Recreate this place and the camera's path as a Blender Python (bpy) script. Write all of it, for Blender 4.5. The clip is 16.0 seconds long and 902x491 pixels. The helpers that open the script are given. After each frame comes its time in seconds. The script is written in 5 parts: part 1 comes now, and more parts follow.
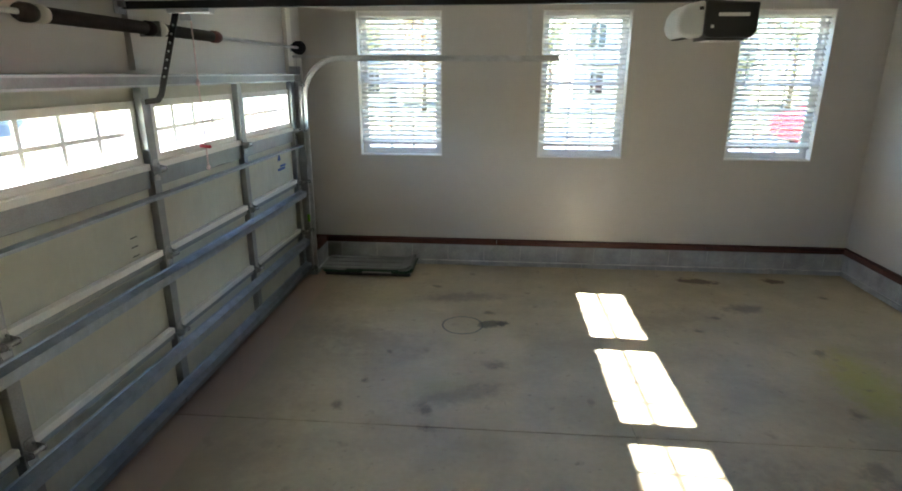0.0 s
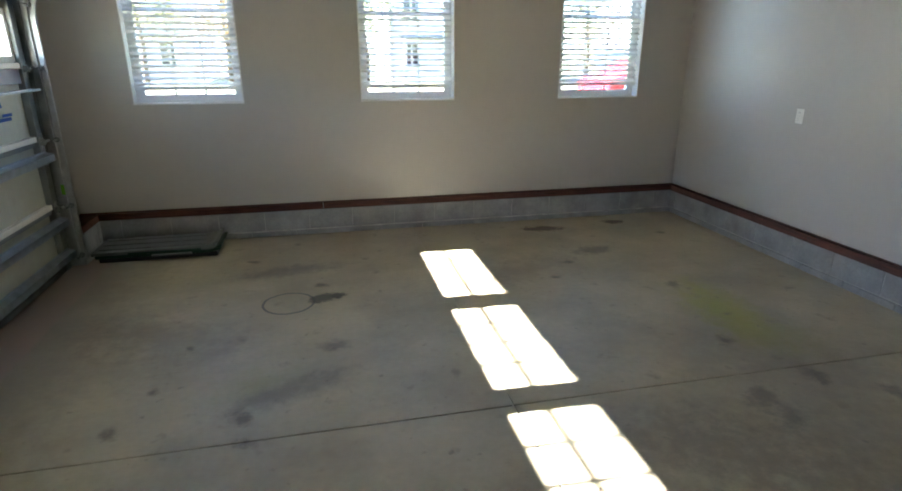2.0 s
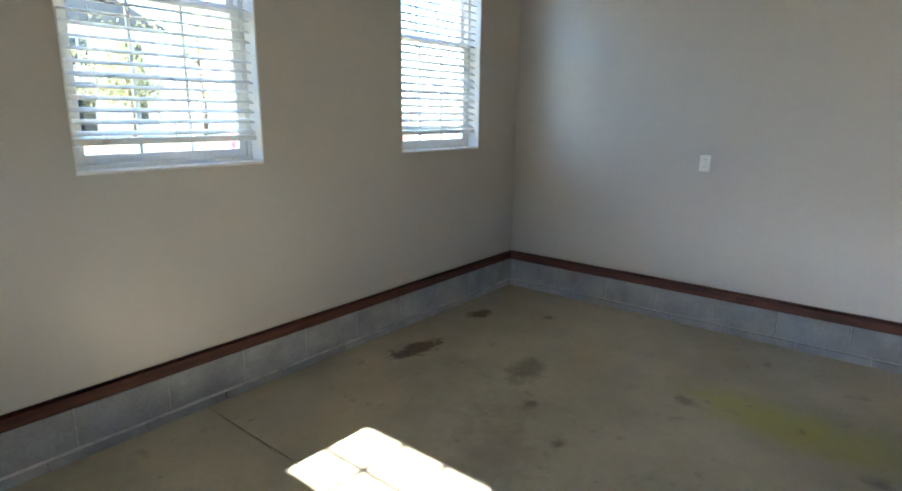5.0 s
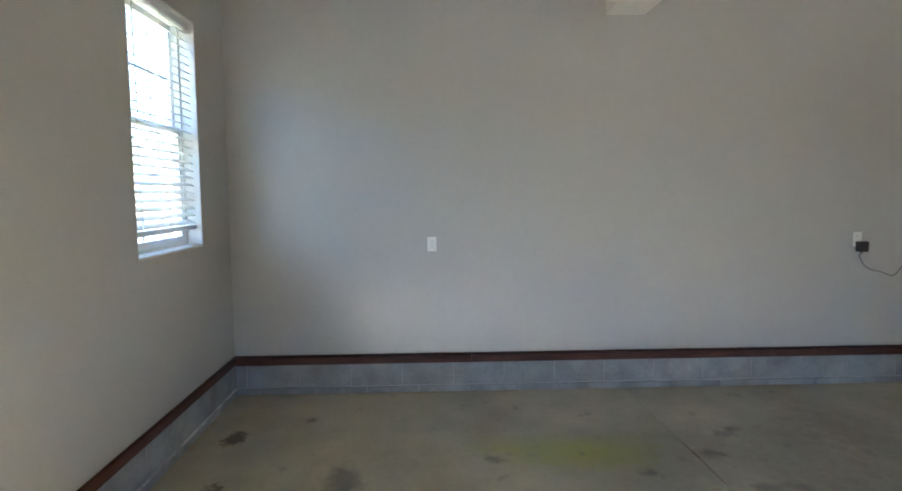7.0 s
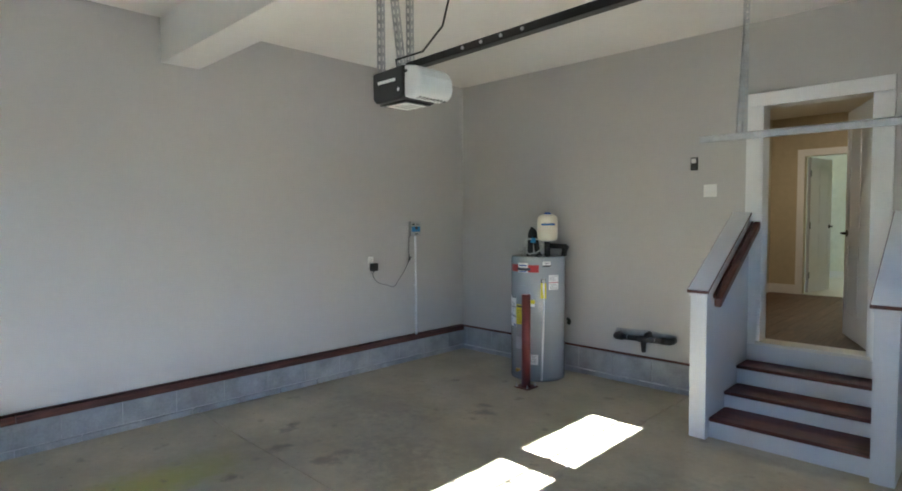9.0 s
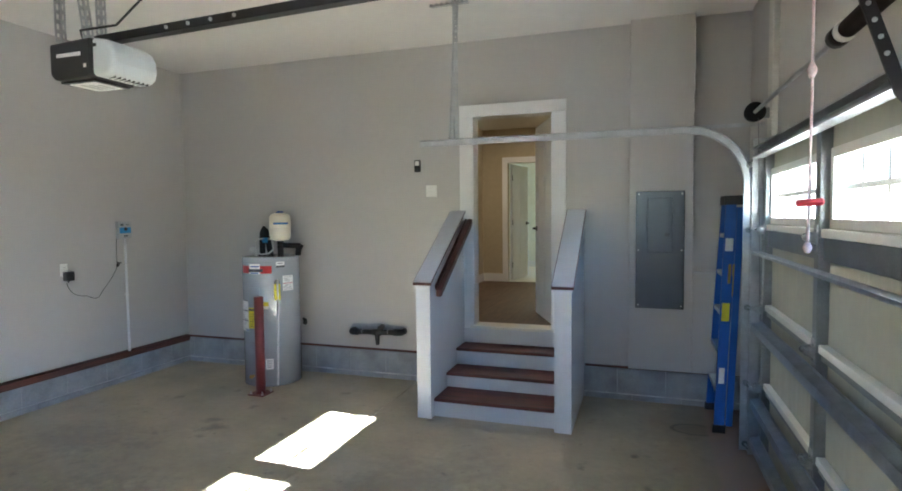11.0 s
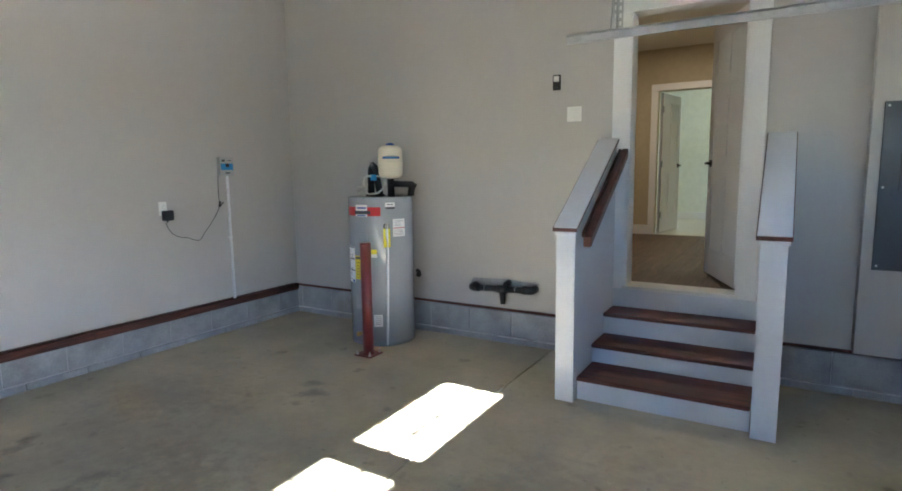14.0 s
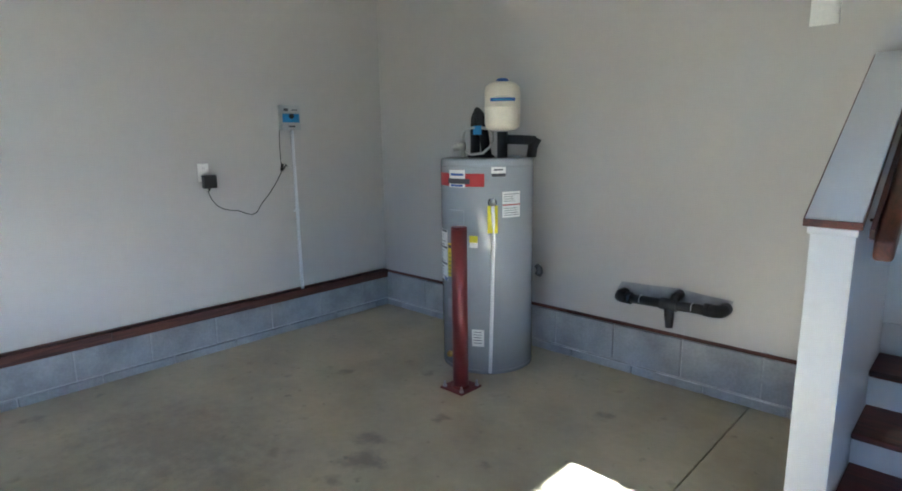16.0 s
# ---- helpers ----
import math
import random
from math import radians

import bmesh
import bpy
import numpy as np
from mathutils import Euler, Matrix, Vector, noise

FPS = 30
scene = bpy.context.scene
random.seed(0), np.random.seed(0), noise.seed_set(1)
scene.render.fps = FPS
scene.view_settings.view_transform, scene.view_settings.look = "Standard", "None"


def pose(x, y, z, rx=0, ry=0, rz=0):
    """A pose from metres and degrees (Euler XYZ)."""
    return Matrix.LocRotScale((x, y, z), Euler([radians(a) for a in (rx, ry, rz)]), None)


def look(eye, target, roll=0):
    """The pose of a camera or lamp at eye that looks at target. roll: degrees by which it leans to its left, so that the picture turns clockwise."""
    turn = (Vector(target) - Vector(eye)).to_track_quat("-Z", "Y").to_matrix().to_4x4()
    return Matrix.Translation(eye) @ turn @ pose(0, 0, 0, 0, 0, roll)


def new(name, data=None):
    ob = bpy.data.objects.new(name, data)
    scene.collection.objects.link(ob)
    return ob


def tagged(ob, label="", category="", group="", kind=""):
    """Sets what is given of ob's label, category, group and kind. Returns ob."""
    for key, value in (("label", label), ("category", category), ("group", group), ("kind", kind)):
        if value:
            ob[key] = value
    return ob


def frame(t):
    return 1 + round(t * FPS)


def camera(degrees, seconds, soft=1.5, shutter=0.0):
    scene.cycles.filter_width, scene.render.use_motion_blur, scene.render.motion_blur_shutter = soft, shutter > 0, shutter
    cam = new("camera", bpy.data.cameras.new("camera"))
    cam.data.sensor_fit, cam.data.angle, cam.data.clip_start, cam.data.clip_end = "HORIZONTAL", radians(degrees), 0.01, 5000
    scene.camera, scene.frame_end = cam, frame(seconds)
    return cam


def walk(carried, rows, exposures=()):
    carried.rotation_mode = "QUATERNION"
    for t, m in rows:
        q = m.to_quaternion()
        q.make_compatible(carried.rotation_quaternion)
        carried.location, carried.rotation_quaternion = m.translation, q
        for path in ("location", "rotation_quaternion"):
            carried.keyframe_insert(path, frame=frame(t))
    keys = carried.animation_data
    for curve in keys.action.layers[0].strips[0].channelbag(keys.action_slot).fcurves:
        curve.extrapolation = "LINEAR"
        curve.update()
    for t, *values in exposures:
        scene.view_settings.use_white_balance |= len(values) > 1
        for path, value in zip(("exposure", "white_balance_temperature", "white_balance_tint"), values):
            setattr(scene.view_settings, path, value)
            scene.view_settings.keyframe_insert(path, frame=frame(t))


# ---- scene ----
cam = camera(77.0, 16.0, soft=1.8)
PATH = [
    (0, (0.115, 0.344, 2.135), (-0.038, 2.252, 1.555), 0.2),
    (0.5, (0.176, 0.446, 1.963), (0.203, 2.356, 1.371), 0.1),
    (1, (0.224, 0.607, 1.896), (0.389, 2.492, 1.246), -0.0),
    (1.5, (0.172, 0.788, 1.777), (0.464, 2.658, 1.131), 0.1),
    (2, (0.145, 1.091, 1.682), (0.571, 2.938, 1.043), 0.1),
    (2.5, (0.079, 1.502, 1.569), (0.57, 3.337, 0.943), 0.2),
    (3, (0.024, 2.021, 1.541), (0.659, 3.824, 0.951), 0.4),
    (3.5, (-0.11, 2.498, 1.535), (0.689, 4.245, 0.98), 0.4),
    (6, (-0.356, 4.589, 1.574), (1.51, 5.212, 1.212), 0.4),
    (6.5, (-0.401, 4.819, 1.608), (1.554, 5.135, 1.324), -0.1),
    (7, (-0.573, 5.067, 1.613), (1.417, 4.98, 1.431), -0.3),
    (7.5, (-0.833, 5.169, 1.691), (1.107, 4.71, 1.523), -0.2),
    (8, (-0.955, 5.241, 1.706), (0.875, 4.448, 1.569), -0.4),
    (8.5, (-0.999, 5.334, 1.723), (0.629, 4.178, 1.602), -0.1),
    (9, (-1.088, 5.388, 1.705), (0.307, 3.958, 1.608), -0.3),
    (9.5, (-1.152, 5.384, 1.689), (0.02, 3.766, 1.606), -0.5),
    (10, (-1.153, 5.367, 1.701), (-0.211, 3.605, 1.614), -0.5),
    (12.5, (-1.12, 5.18, 1.648), (-0.595, 3.253, 1.537), -0.6),
    (13, (-1.013, 4.987, 1.586), (-0.247, 3.144, 1.451), -0.7),
    (13.5, (-0.808, 4.743, 1.544), (0.105, 2.975, 1.342), -0.6),
    (14, (-0.614, 4.43, 1.509), (0.391, 2.72, 1.249), -0.7),
    (14.5, (-0.414, 4.099, 1.476), (0.757, 2.504, 1.185), -0.7),
    (15, (-0.169, 3.782, 1.476), (1.103, 2.271, 1.16), -0.7),
    (15.5, (0.017, 3.423, 1.442), (1.327, 1.949, 1.109), -0.7),
    (16, (0.219, 3.08, 1.413), (1.579, 1.661, 1.043), -0.9),
]
walk(cam, [(t, look(eye, target, roll)) for t, eye, target, roll in PATH], [(0, 5.06, 6300, 10), (2, 5.05, 6200, 10), (3.5, 4.98, 6150, 10), (6, 5.18, 5950, 10), (8.5, 5.42, 5700, 10), (12.5, 5.74, 5700, 12), (14.5, 5.7, 5700, 12), (16, 5.72, 5450, 10)])

# ---- world, sun, exposure ----
SUN_TO = Vector((1.747, -0.066, -1.0)).normalized()
world = bpy.data.worlds.new("sky")
scene.world = world
world.use_nodes = True
wn = world.node_tree.nodes
wl = world.node_tree.links
sky = wn.new("ShaderNodeTexSky")
sky.sky_type = "NISHITA"
sky.sun_disc = False
sky.dust_density = 0.15
sky.ozone_density = 3.2
sky.sun_elevation = math.asin(-SUN_TO.z)
sky.sun_rotation = math.atan2(-SUN_TO.x, -SUN_TO.y)
wl.new(sky.outputs[0], wn["Background"].inputs[0])
wn["Background"].inputs[1].default_value = 0.055
sun = new("sun", bpy.data.lights.new("sun", "SUN"))
sun.data.energy = 5.0
sun.data.angle = radians(0.5)
sun.data.color = (1.0, 0.965, 0.92)
sun.matrix_basis = look((0, 0, 0), SUN_TO) @ Matrix.Identity(4)
sun.location = (-20, 0, 14)

# ---- materials ----


def mat(name, base, rough=0.6, metal=0.0, var=0.12, scale=6.0, grain=0.05, bump=0.0, bump_scale=120.0, spec=0.5, dirt=None, dirt_amt=0.0, dirt_scale=1.5, rough_var=0.02):
    """A surface with variation at two scales, roughness wear and fine relief, in world metres."""
    m = bpy.data.materials.new(name)
    m.use_nodes = True
    n, l = m.node_tree.nodes, m.node_tree.links
    b = n["Principled BSDF"]
    geo = n.new("ShaderNodeNewGeometry")
    pos = geo.outputs["Position"]
    n1 = n.new("ShaderNodeTexNoise")
    n1.inputs["Scale"].default_value = scale
    n1.inputs["Detail"].default_value = 5
    n2 = n.new("ShaderNodeTexNoise")
    n2.inputs["Scale"].default_value = scale * 14
    n2.inputs["Detail"].default_value = 3
    l.new(pos, n1.inputs["Vector"])
    l.new(pos, n2.inputs["Vector"])

    def ramp(src, lo, hi):
        r = n.new("ShaderNodeMapRange")
        r.inputs[1].default_value, r.inputs[2].default_value = 0.25, 0.75
        r.inputs[3].default_value, r.inputs[4].default_value = lo, hi
        l.new(src, r.inputs[0])
        return r.outputs[0]
    f = n.new("ShaderNodeMath")
    f.operation = "MULTIPLY"
    l.new(ramp(n1.outputs[0], 1 - var, 1 + var), f.inputs[0])
    l.new(ramp(n2.outputs[0], 1 - grain, 1 + grain), f.inputs[1])
    c = n.new("ShaderNodeVectorMath")
    c.operation = "SCALE"
    c.inputs[0].default_value = base[:3]
    l.new(f.outputs[0], c.inputs["Scale"])
    col = c.outputs[0]
    if dirt:
        n3 = n.new("ShaderNodeTexNoise")
        n3.inputs["Scale"].default_value = dirt_scale
        n3.inputs["Detail"].default_value = 7
        n3.inputs["Roughness"].default_value = 0.65
        l.new(pos, n3.inputs["Vector"])
        r3 = n.new("ShaderNodeMapRange")
        r3.inputs[1].default_value, r3.inputs[2].default_value = 0.45, 0.75
        r3.inputs[3].default_value, r3.inputs[4].default_value = 0, dirt_amt
        l.new(n3.outputs[0], r3.inputs[0])
        mx = n.new("ShaderNodeMixRGB")
        mx.inputs[2].default_value = (*dirt, 1)
        l.new(r3.outputs[0], mx.inputs[0])
        l.new(col, mx.inputs[1])
        col = mx.outputs[0]
    l.new(col, b.inputs["Base Color"])
    l.new(ramp(n1.outputs[0], max(0.02, rough - rough_var), min(1, rough + rough_var)), b.inputs["Roughness"])
    b.inputs["Metallic"].default_value = metal
    b.inputs["Specular IOR Level"].default_value = spec
    if bump:
        n4 = n.new("ShaderNodeTexNoise")
        n4.inputs["Scale"].default_value = bump_scale
        n4.inputs["Detail"].default_value = 3
        l.new(pos, n4.inputs["Vector"])
        bp = n.new("ShaderNodeBump")
        bp.inputs["Strength"].default_value = bump
        bp.inputs["Distance"].default_value = 0.004
        l.new(n4.outputs[0], bp.inputs["Height"])
        l.new(bp.outputs[0], b.inputs["Normal"])
    return m


def wood(name, dark, light, axis, rough=0.35, planks=None):
    """Stained wood with grain along an axis (0 x, 1 y)."""
    m = mat(name, light, rough)
    n, l = m.node_tree.nodes, m.node_tree.links
    b = n["Principled BSDF"]
    geo = n.new("ShaderNodeNewGeometry")
    oi = n.new("ShaderNodeObjectInfo")
    mp = n.new("ShaderNodeMapping")
    sc = [26.0, 26.0, 26.0]
    sc[axis] = 1.6
    mp.inputs["Scale"].default_value = sc
    ad = n.new("ShaderNodeVectorMath")
    ad.operation = "ADD"
    l.new(geo.outputs["Position"], ad.inputs[0])
    l.new(oi.outputs["Random"], ad.inputs[1])
    l.new(ad.outputs[0], mp.inputs["Vector"])
    t = n.new("ShaderNodeTexNoise")
    t.inputs["Scale"].default_value = 1.6
    t.inputs["Detail"].default_value = 8
    t.inputs["Distortion"].default_value = 1.2
    l.new(mp.outputs[0], t.inputs["Vector"])
    r = n.new("ShaderNodeValToRGB")
    r.color_ramp.elements[0].position, r.color_ramp.elements[1].position = 0.3, 0.72
    r.color_ramp.elements[0].color, r.color_ramp.elements[1].color = (*dark, 1), (*light, 1)
    l.new(t.outputs[0], r.inputs[0])
    l.new(r.outputs[0], b.inputs["Base Color"])
    bp = n.new("ShaderNodeBump")
    bp.inputs["Strength"].default_value, bp.inputs["Distance"].default_value = 0.25, 0.002
    l.new(t.outputs[0], bp.inputs["Height"])
    l.new(bp.outputs[0], b.inputs["Normal"])
    return m


def glass_mat(name, tint=(1, 1, 1)):
    m = bpy.data.materials.new(name)
    m.use_nodes = True
    n, l = m.node_tree.nodes, m.node_tree.links
    out = n["Material Output"]
    tr = n.new("ShaderNodeBsdfTransparent")
    tr.inputs[0].default_value = (*tint, 1)
    gl = n.new("ShaderNodeBsdfGlossy")
    gl.inputs["Roughness"].default_value = 0.02
    lw = n.new("ShaderNodeLayerWeight")
    lw.inputs[0].default_value = 0.5
    pw = n.new("ShaderNodeMath")
    pw.operation = "POWER"
    pw.inputs[1].default_value = 4.0
    l.new(lw.outputs["Facing"], pw.inputs[0])
    fr = n.new("ShaderNodeMapRange")
    fr.inputs[3].default_value, fr.inputs[4].default_value = 0.03, 0.5
    l.new(pw.outputs[0], fr.inputs[0])
    mx = n.new("ShaderNodeMixShader")
    l.new(fr.outputs[0], mx.inputs[0])
    l.new(tr.outputs[0], mx.inputs[1])
    l.new(gl.outputs[0], mx.inputs[2])
    l.new(mx.outputs[0], out.inputs[0])
    return m


def translucent_mat(name, col, amount):
    m = mat(name, col, 0.45, var=0.03, grain=0.02)
    n, l = m.node_tree.nodes, m.node_tree.links
    b, out = n["Principled BSDF"], n["Material Output"]
    tl = n.new("ShaderNodeBsdfTranslucent")
    tl.inputs[0].default_value = (*col, 1)
    mx = n.new("ShaderNodeMixShader")
    mx.inputs[0].default_value = amount
    l.new(b.outputs[0], mx.inputs[1])
    l.new(tl.outputs[0], mx.inputs[2])
    l.new(mx.outputs[0], out.inputs[0])
    return m


def emit_mat(name, col, power):
    m = bpy.data.materials.new(name)
    m.use_nodes = True
    b = m.node_tree.nodes["Principled BSDF"]
    b.inputs["Base Color"].default_value = (*col, 1)
    b.inputs["Emission Color"].default_value = (*col, 1)
    b.inputs["Emission Strength"].default_value = power
    return m


def concrete_floor():
    """Worn grey slab: mottling, trowel swirls, the stains that lie on it, and shade painted by the door."""
    m = mat("floor concrete", (0.42, 0.362, 0.25), 0.48, var=0.17, scale=1.7, grain=0.05, bump=0.02, bump_scale=35, dirt=(0.21, 0.175, 0.125), dirt_amt=0.62, dirt_scale=1.2)
    n, l = m.node_tree.nodes, m.node_tree.links
    b = n["Principled BSDF"]
    pos = n.new("ShaderNodeNewGeometry").outputs["Position"]
    wob = n.new("ShaderNodeTexNoise")
    wob.inputs["Scale"].default_value = 11.0
    wob.inputs["Detail"].default_value = 8
    wob.inputs["Roughness"].default_value = 0.68
    l.new(pos, wob.inputs["Vector"])
    col = b.inputs["Base Color"].links[0].from_socket

    def math_node(op, a, c):
        q = n.new("ShaderNodeMath")
        q.operation = op
        for s, v in zip(q.inputs, (a, c)):
            if isinstance(v, (int, float)):
                s.default_value = v
            else:
                l.new(v, s)
        return q.outputs[0]

    def stain_or_shade(x, y, rx, ry, rot, colour, amount, wobble=0.9, soft=0.45, ring=0.0):
        nonlocal col
        mp = n.new("ShaderNodeMapping")
        mp.vector_type = "TEXTURE"
        mp.inputs["Location"].default_value = (x, y, 0)
        mp.inputs["Rotation"].default_value = (0, 0, radians(rot))
        mp.inputs["Scale"].default_value = (rx, ry, 1000)
        l.new(pos, mp.inputs["Vector"])
        ln = n.new("ShaderNodeVectorMath")
        ln.operation = "LENGTH"
        l.new(mp.outputs[0], ln.inputs[0])
        d = math_node("ADD", ln.outputs["Value"], math_node("MULTIPLY", math_node("SUBTRACT", wob.outputs[0], 0.5), wobble * 2))
        if ring:
            d = math_node("DIVIDE", math_node("ABSOLUTE", math_node("SUBTRACT", d, 1.0), 0.0), ring)
        r = n.new("ShaderNodeMapRange")
        r.interpolation_type = "SMOOTHSTEP"
        r.inputs[1].default_value, r.inputs[2].default_value = 1.0 - soft, 1.0 + soft * 0.3
        r.inputs[3].default_value, r.inputs[4].default_value = amount, 0.0
        l.new(d, r.inputs[0])
        mx = n.new("ShaderNodeMixRGB")
        mx.inputs[2].default_value = (*colour, 1)
        l.new(r.outputs[0], mx.inputs[0])
        l.new(col, mx.inputs[1])
        col = mx.outputs[0]

    OIL, GREY, RUST, YEL = (0.045, 0.04, 0.035), (0.12, 0.115, 0.105), (0.09, 0.05, 0.03), (0.36, 0.35, 0.03)
    # overspray of yellow paint
    stain_or_shade(2.81, 4.22, 0.26, 0.62, -8, YEL, 0.62, 0.7, 0.9)
    stain_or_shade(2.87, 3.8, 0.3, 0.3, 0, YEL, 0.3, 0.8, 0.95)
    stain_or_shade(-0.28, 3.88, 0.28, 0.2, 20, (0.3, 0.29, 0.1), 0.35, 0.8, 0.9)
    stain_or_shade(-0.95, 5.6, 0.5, 0.3, 0, (0.33, 0.3, 0.14), 0.3, 0.8, 0.95)
    # ring left by a bucket, with its spill
    stain_or_shade(-0.15, 4.952, 0.176, 0.18, 0, GREY, 0.9, 0.06, 0.5, 0.06)
    stain_or_shade(0.1, 4.995, 0.15, 0.085, 15, OIL, 0.85, 1.0, 0.4)
    stain_or_shade(0.19, 5.01, 0.07, 0.05, 0, OIL, 0.8, 1.2, 0.4)
    # rusty damp patches by the north wall
    stain_or_shade(2.29, 6.275, 0.24, 0.09, -8, RUST, 0.9, 1.5, 0.4)
    stain_or_shade(3.11, 6.35, 0.12, 0.09, 0, RUST, 0.95, 1.3, 0.4)
    stain_or_shade(2.51, 5.55, 0.22, 0.12, 10, GREY, 0.75, 1.0, 0.7)
    # oil spots
    for x, y, r in ((0.15, 4.26, 0.09), (-0.905, 3.615, 0.05), (-0.475, 5.89, 0.05), (0.087, 5.246, 0.05), (-0.795, 3.945, 0.04), (2.74, 4.66, 0.07), (2.51, 3.775, 0.06),
                    (2.31, 3.03, 0.09), (2.29, 3.21, 0.1), (2.72, 3.33, 0.08), (3.02, 3.08, 0.07), (2.25, 1.55, 0.07), (2.13, 1.68, 0.1), (2.75, 3.3, 0.06), (3.1, 3.0, 0.06),
                    (-1.118, 1.265, 0.04), (-1.2, 1.75, 0.05), (-0.285, 3.41, 0.05), (-0.32, 3.6, 0.06), (-0.7, 4.4, 0.03), (1.9, 5.0, 0.04), (2.15, 5.3, 0.05), (3.4, 5.9, 0.05)):
        stain_or_shade(x, y, r * 1.3, r * 0.85, x * 90, OIL if r < 0.065 else GREY, 0.62, 1.5, 0.9)
    # small scattered spots
    for sc, lo, hi, amt in ((5.5, 0.64, 0.74, 0.5), (17.0, 0.66, 0.74, 0.45)):
        sp = n.new("ShaderNodeTexNoise")
        sp.inputs["Scale"].default_value = sc
        sp.inputs["Detail"].default_value = 4
        l.new(pos, sp.inputs["Vector"])
        sr = n.new("ShaderNodeMapRange")
        sr.inputs[1].default_value, sr.inputs[2].default_value = lo, hi
        sr.inputs[3].default_value, sr.inputs[4].default_value = 0.0, amt
        l.new(sp.outputs[0], sr.inputs[0])
        sm = n.new("ShaderNodeMixRGB")
        sm.inputs[2].default_value = (0.13, 0.11, 0.09, 1)
        l.new(sr.outputs[0], sm.inputs[0])
        l.new(col, sm.inputs[1])
        col = sm.outputs[0]
    rs = random.Random(11)
    for k in range(12):
        stain_or_shade(rs.uniform(-1.6, 3.7), rs.uniform(0.6, 6.3), rs.uniform(0.02, 0.06), rs.uniform(0.015, 0.04), rs.uniform(0, 180), (0.14, 0.12, 0.1), 0.55, 1.6, 0.9)
    for x, y, ra, rb, ro in ((1.6, 5.2, 0.7, 0.25, 30), (-0.9, 4.6, 0.6, 0.3, -20), (0.3, 2.2, 0.8, 0.4, 50), (3.0, 2.2, 0.6, 0.4, 10), (1.8, 2.9, 0.7, 0.3, -35), (-0.6, 2.3, 0.5, 0.35, 70)):
        stain_or_shade(x, y, ra, rb, ro, (0.19, 0.16, 0.125), 0.45, 1.4, 0.95)
    stain_or_shade(-0.18, 5.6, 0.5, 0.13, 8, GREY, 0.6, 1.1, 0.9)
    stain_or_shade(-0.1, 3.8, 0.4, 0.12, 25, GREY, 0.5, 1.1, 0.9)
    # two broad grey areas that darken the east floor
    stain_or_shade(2.6, 3.3, 1.0, 0.6, 40, GREY, 0.4, 0.5, 0.95)
    stain_or_shade(2.2, 2.5, 0.9, 0.7, 0, GREY, 0.35, 0.5, 0.95)
    stain_or_shade(-1.58, 0.6, 0.22, 0.16, 0, OIL, 0.45, 0.5, 0.6)
    stain_or_shade(-1.56, 0.6, 0.17, 0.11, 0, OIL, 0.8, 0.1, 0.5, 0.12)
    # shade below the door painted into the floor colour, then the brown strip
    stain_or_shade(-1.95, 3.5, 0.95, 9.0, 0, (0.17, 0.145, 0.115), 0.6, 0.35, 0.6)
    stain_or_shade(-1.88, 3.5, 0.26, 9.0, 0, (0.31, 0.225, 0.175), 0.85, 0.06, 0.12)
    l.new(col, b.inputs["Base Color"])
    return m


M_WALL = mat("wall paint greige", (0.475, 0.457, 0.428), 0.4, var=0.03, scale=0.9, grain=0.015, bump=0.012, bump_scale=90, spec=0.85, rough_var=0.0)
M_CEIL = mat("ceiling paint white", (0.78, 0.76, 0.72), 0.75, var=0.02, scale=0.8, grain=0.015)
M_WHITE = mat("white trim paint", (0.78, 0.78, 0.77), 0.4, var=0.03, scale=3, grain=0.02)
M_STAIR = mat("stair white paint", (0.62, 0.63, 0.645), 0.4, var=0.04, scale=3, grain=0.02)
M_PATCH = mat("grey wall patch", (0.31, 0.315, 0.33), 0.8, var=0.25, scale=12)
M_JAMB = mat("cream jamb paint", (0.7, 0.68, 0.62), 0.5, var=0.05, scale=3)
M_REVEAL = mat("window reveal", (0.76, 0.75, 0.72), 0.5, var=0.03)
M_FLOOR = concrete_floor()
M_BLOCK = mat("grey block", (0.37, 0.38, 0.385), 0.8, var=0.2, scale=5, grain=0.1, bump=0.35, bump_scale=90, dirt=(0.17, 0.17, 0.175), dirt_amt=0.55, dirt_scale=4)
M_MORTAR = mat("mortar", (0.46, 0.465, 0.465), 0.9, var=0.15, grain=0.15, bump=0.5, bump_scale=150)
M_LEDGE = mat("pale mortar smear", (0.55, 0.55, 0.54), 0.85, var=0.4, scale=9, grain=0.2, bump=0.4)
M_PLATE_X = wood("red-brown sill plate along x", (0.035, 0.01, 0.006), (0.14, 0.042, 0.024), 0, 0.6)
M_PLATE_Y = wood("red-brown sill plate along y", (0.035, 0.01, 0.006), (0.14, 0.042, 0.024), 1, 0.6)
M_TREAD = wood("dark cherry tread", (0.035, 0.008, 0.005), (0.13, 0.024, 0.013), 0, 0.6)
M_RAIL = wood("dark cherry rail", (0.035, 0.01, 0.006), (0.13, 0.035, 0.02), 1, 0.35)
# strut steel with the blue of reflected sky mixed into its colour
M_STRUT = mat("galvanised strut with sky tint", (0.41, 0.46, 0.52), 0.38, 1.0, var=0.16, scale=14, grain=0.12, bump=0.04)
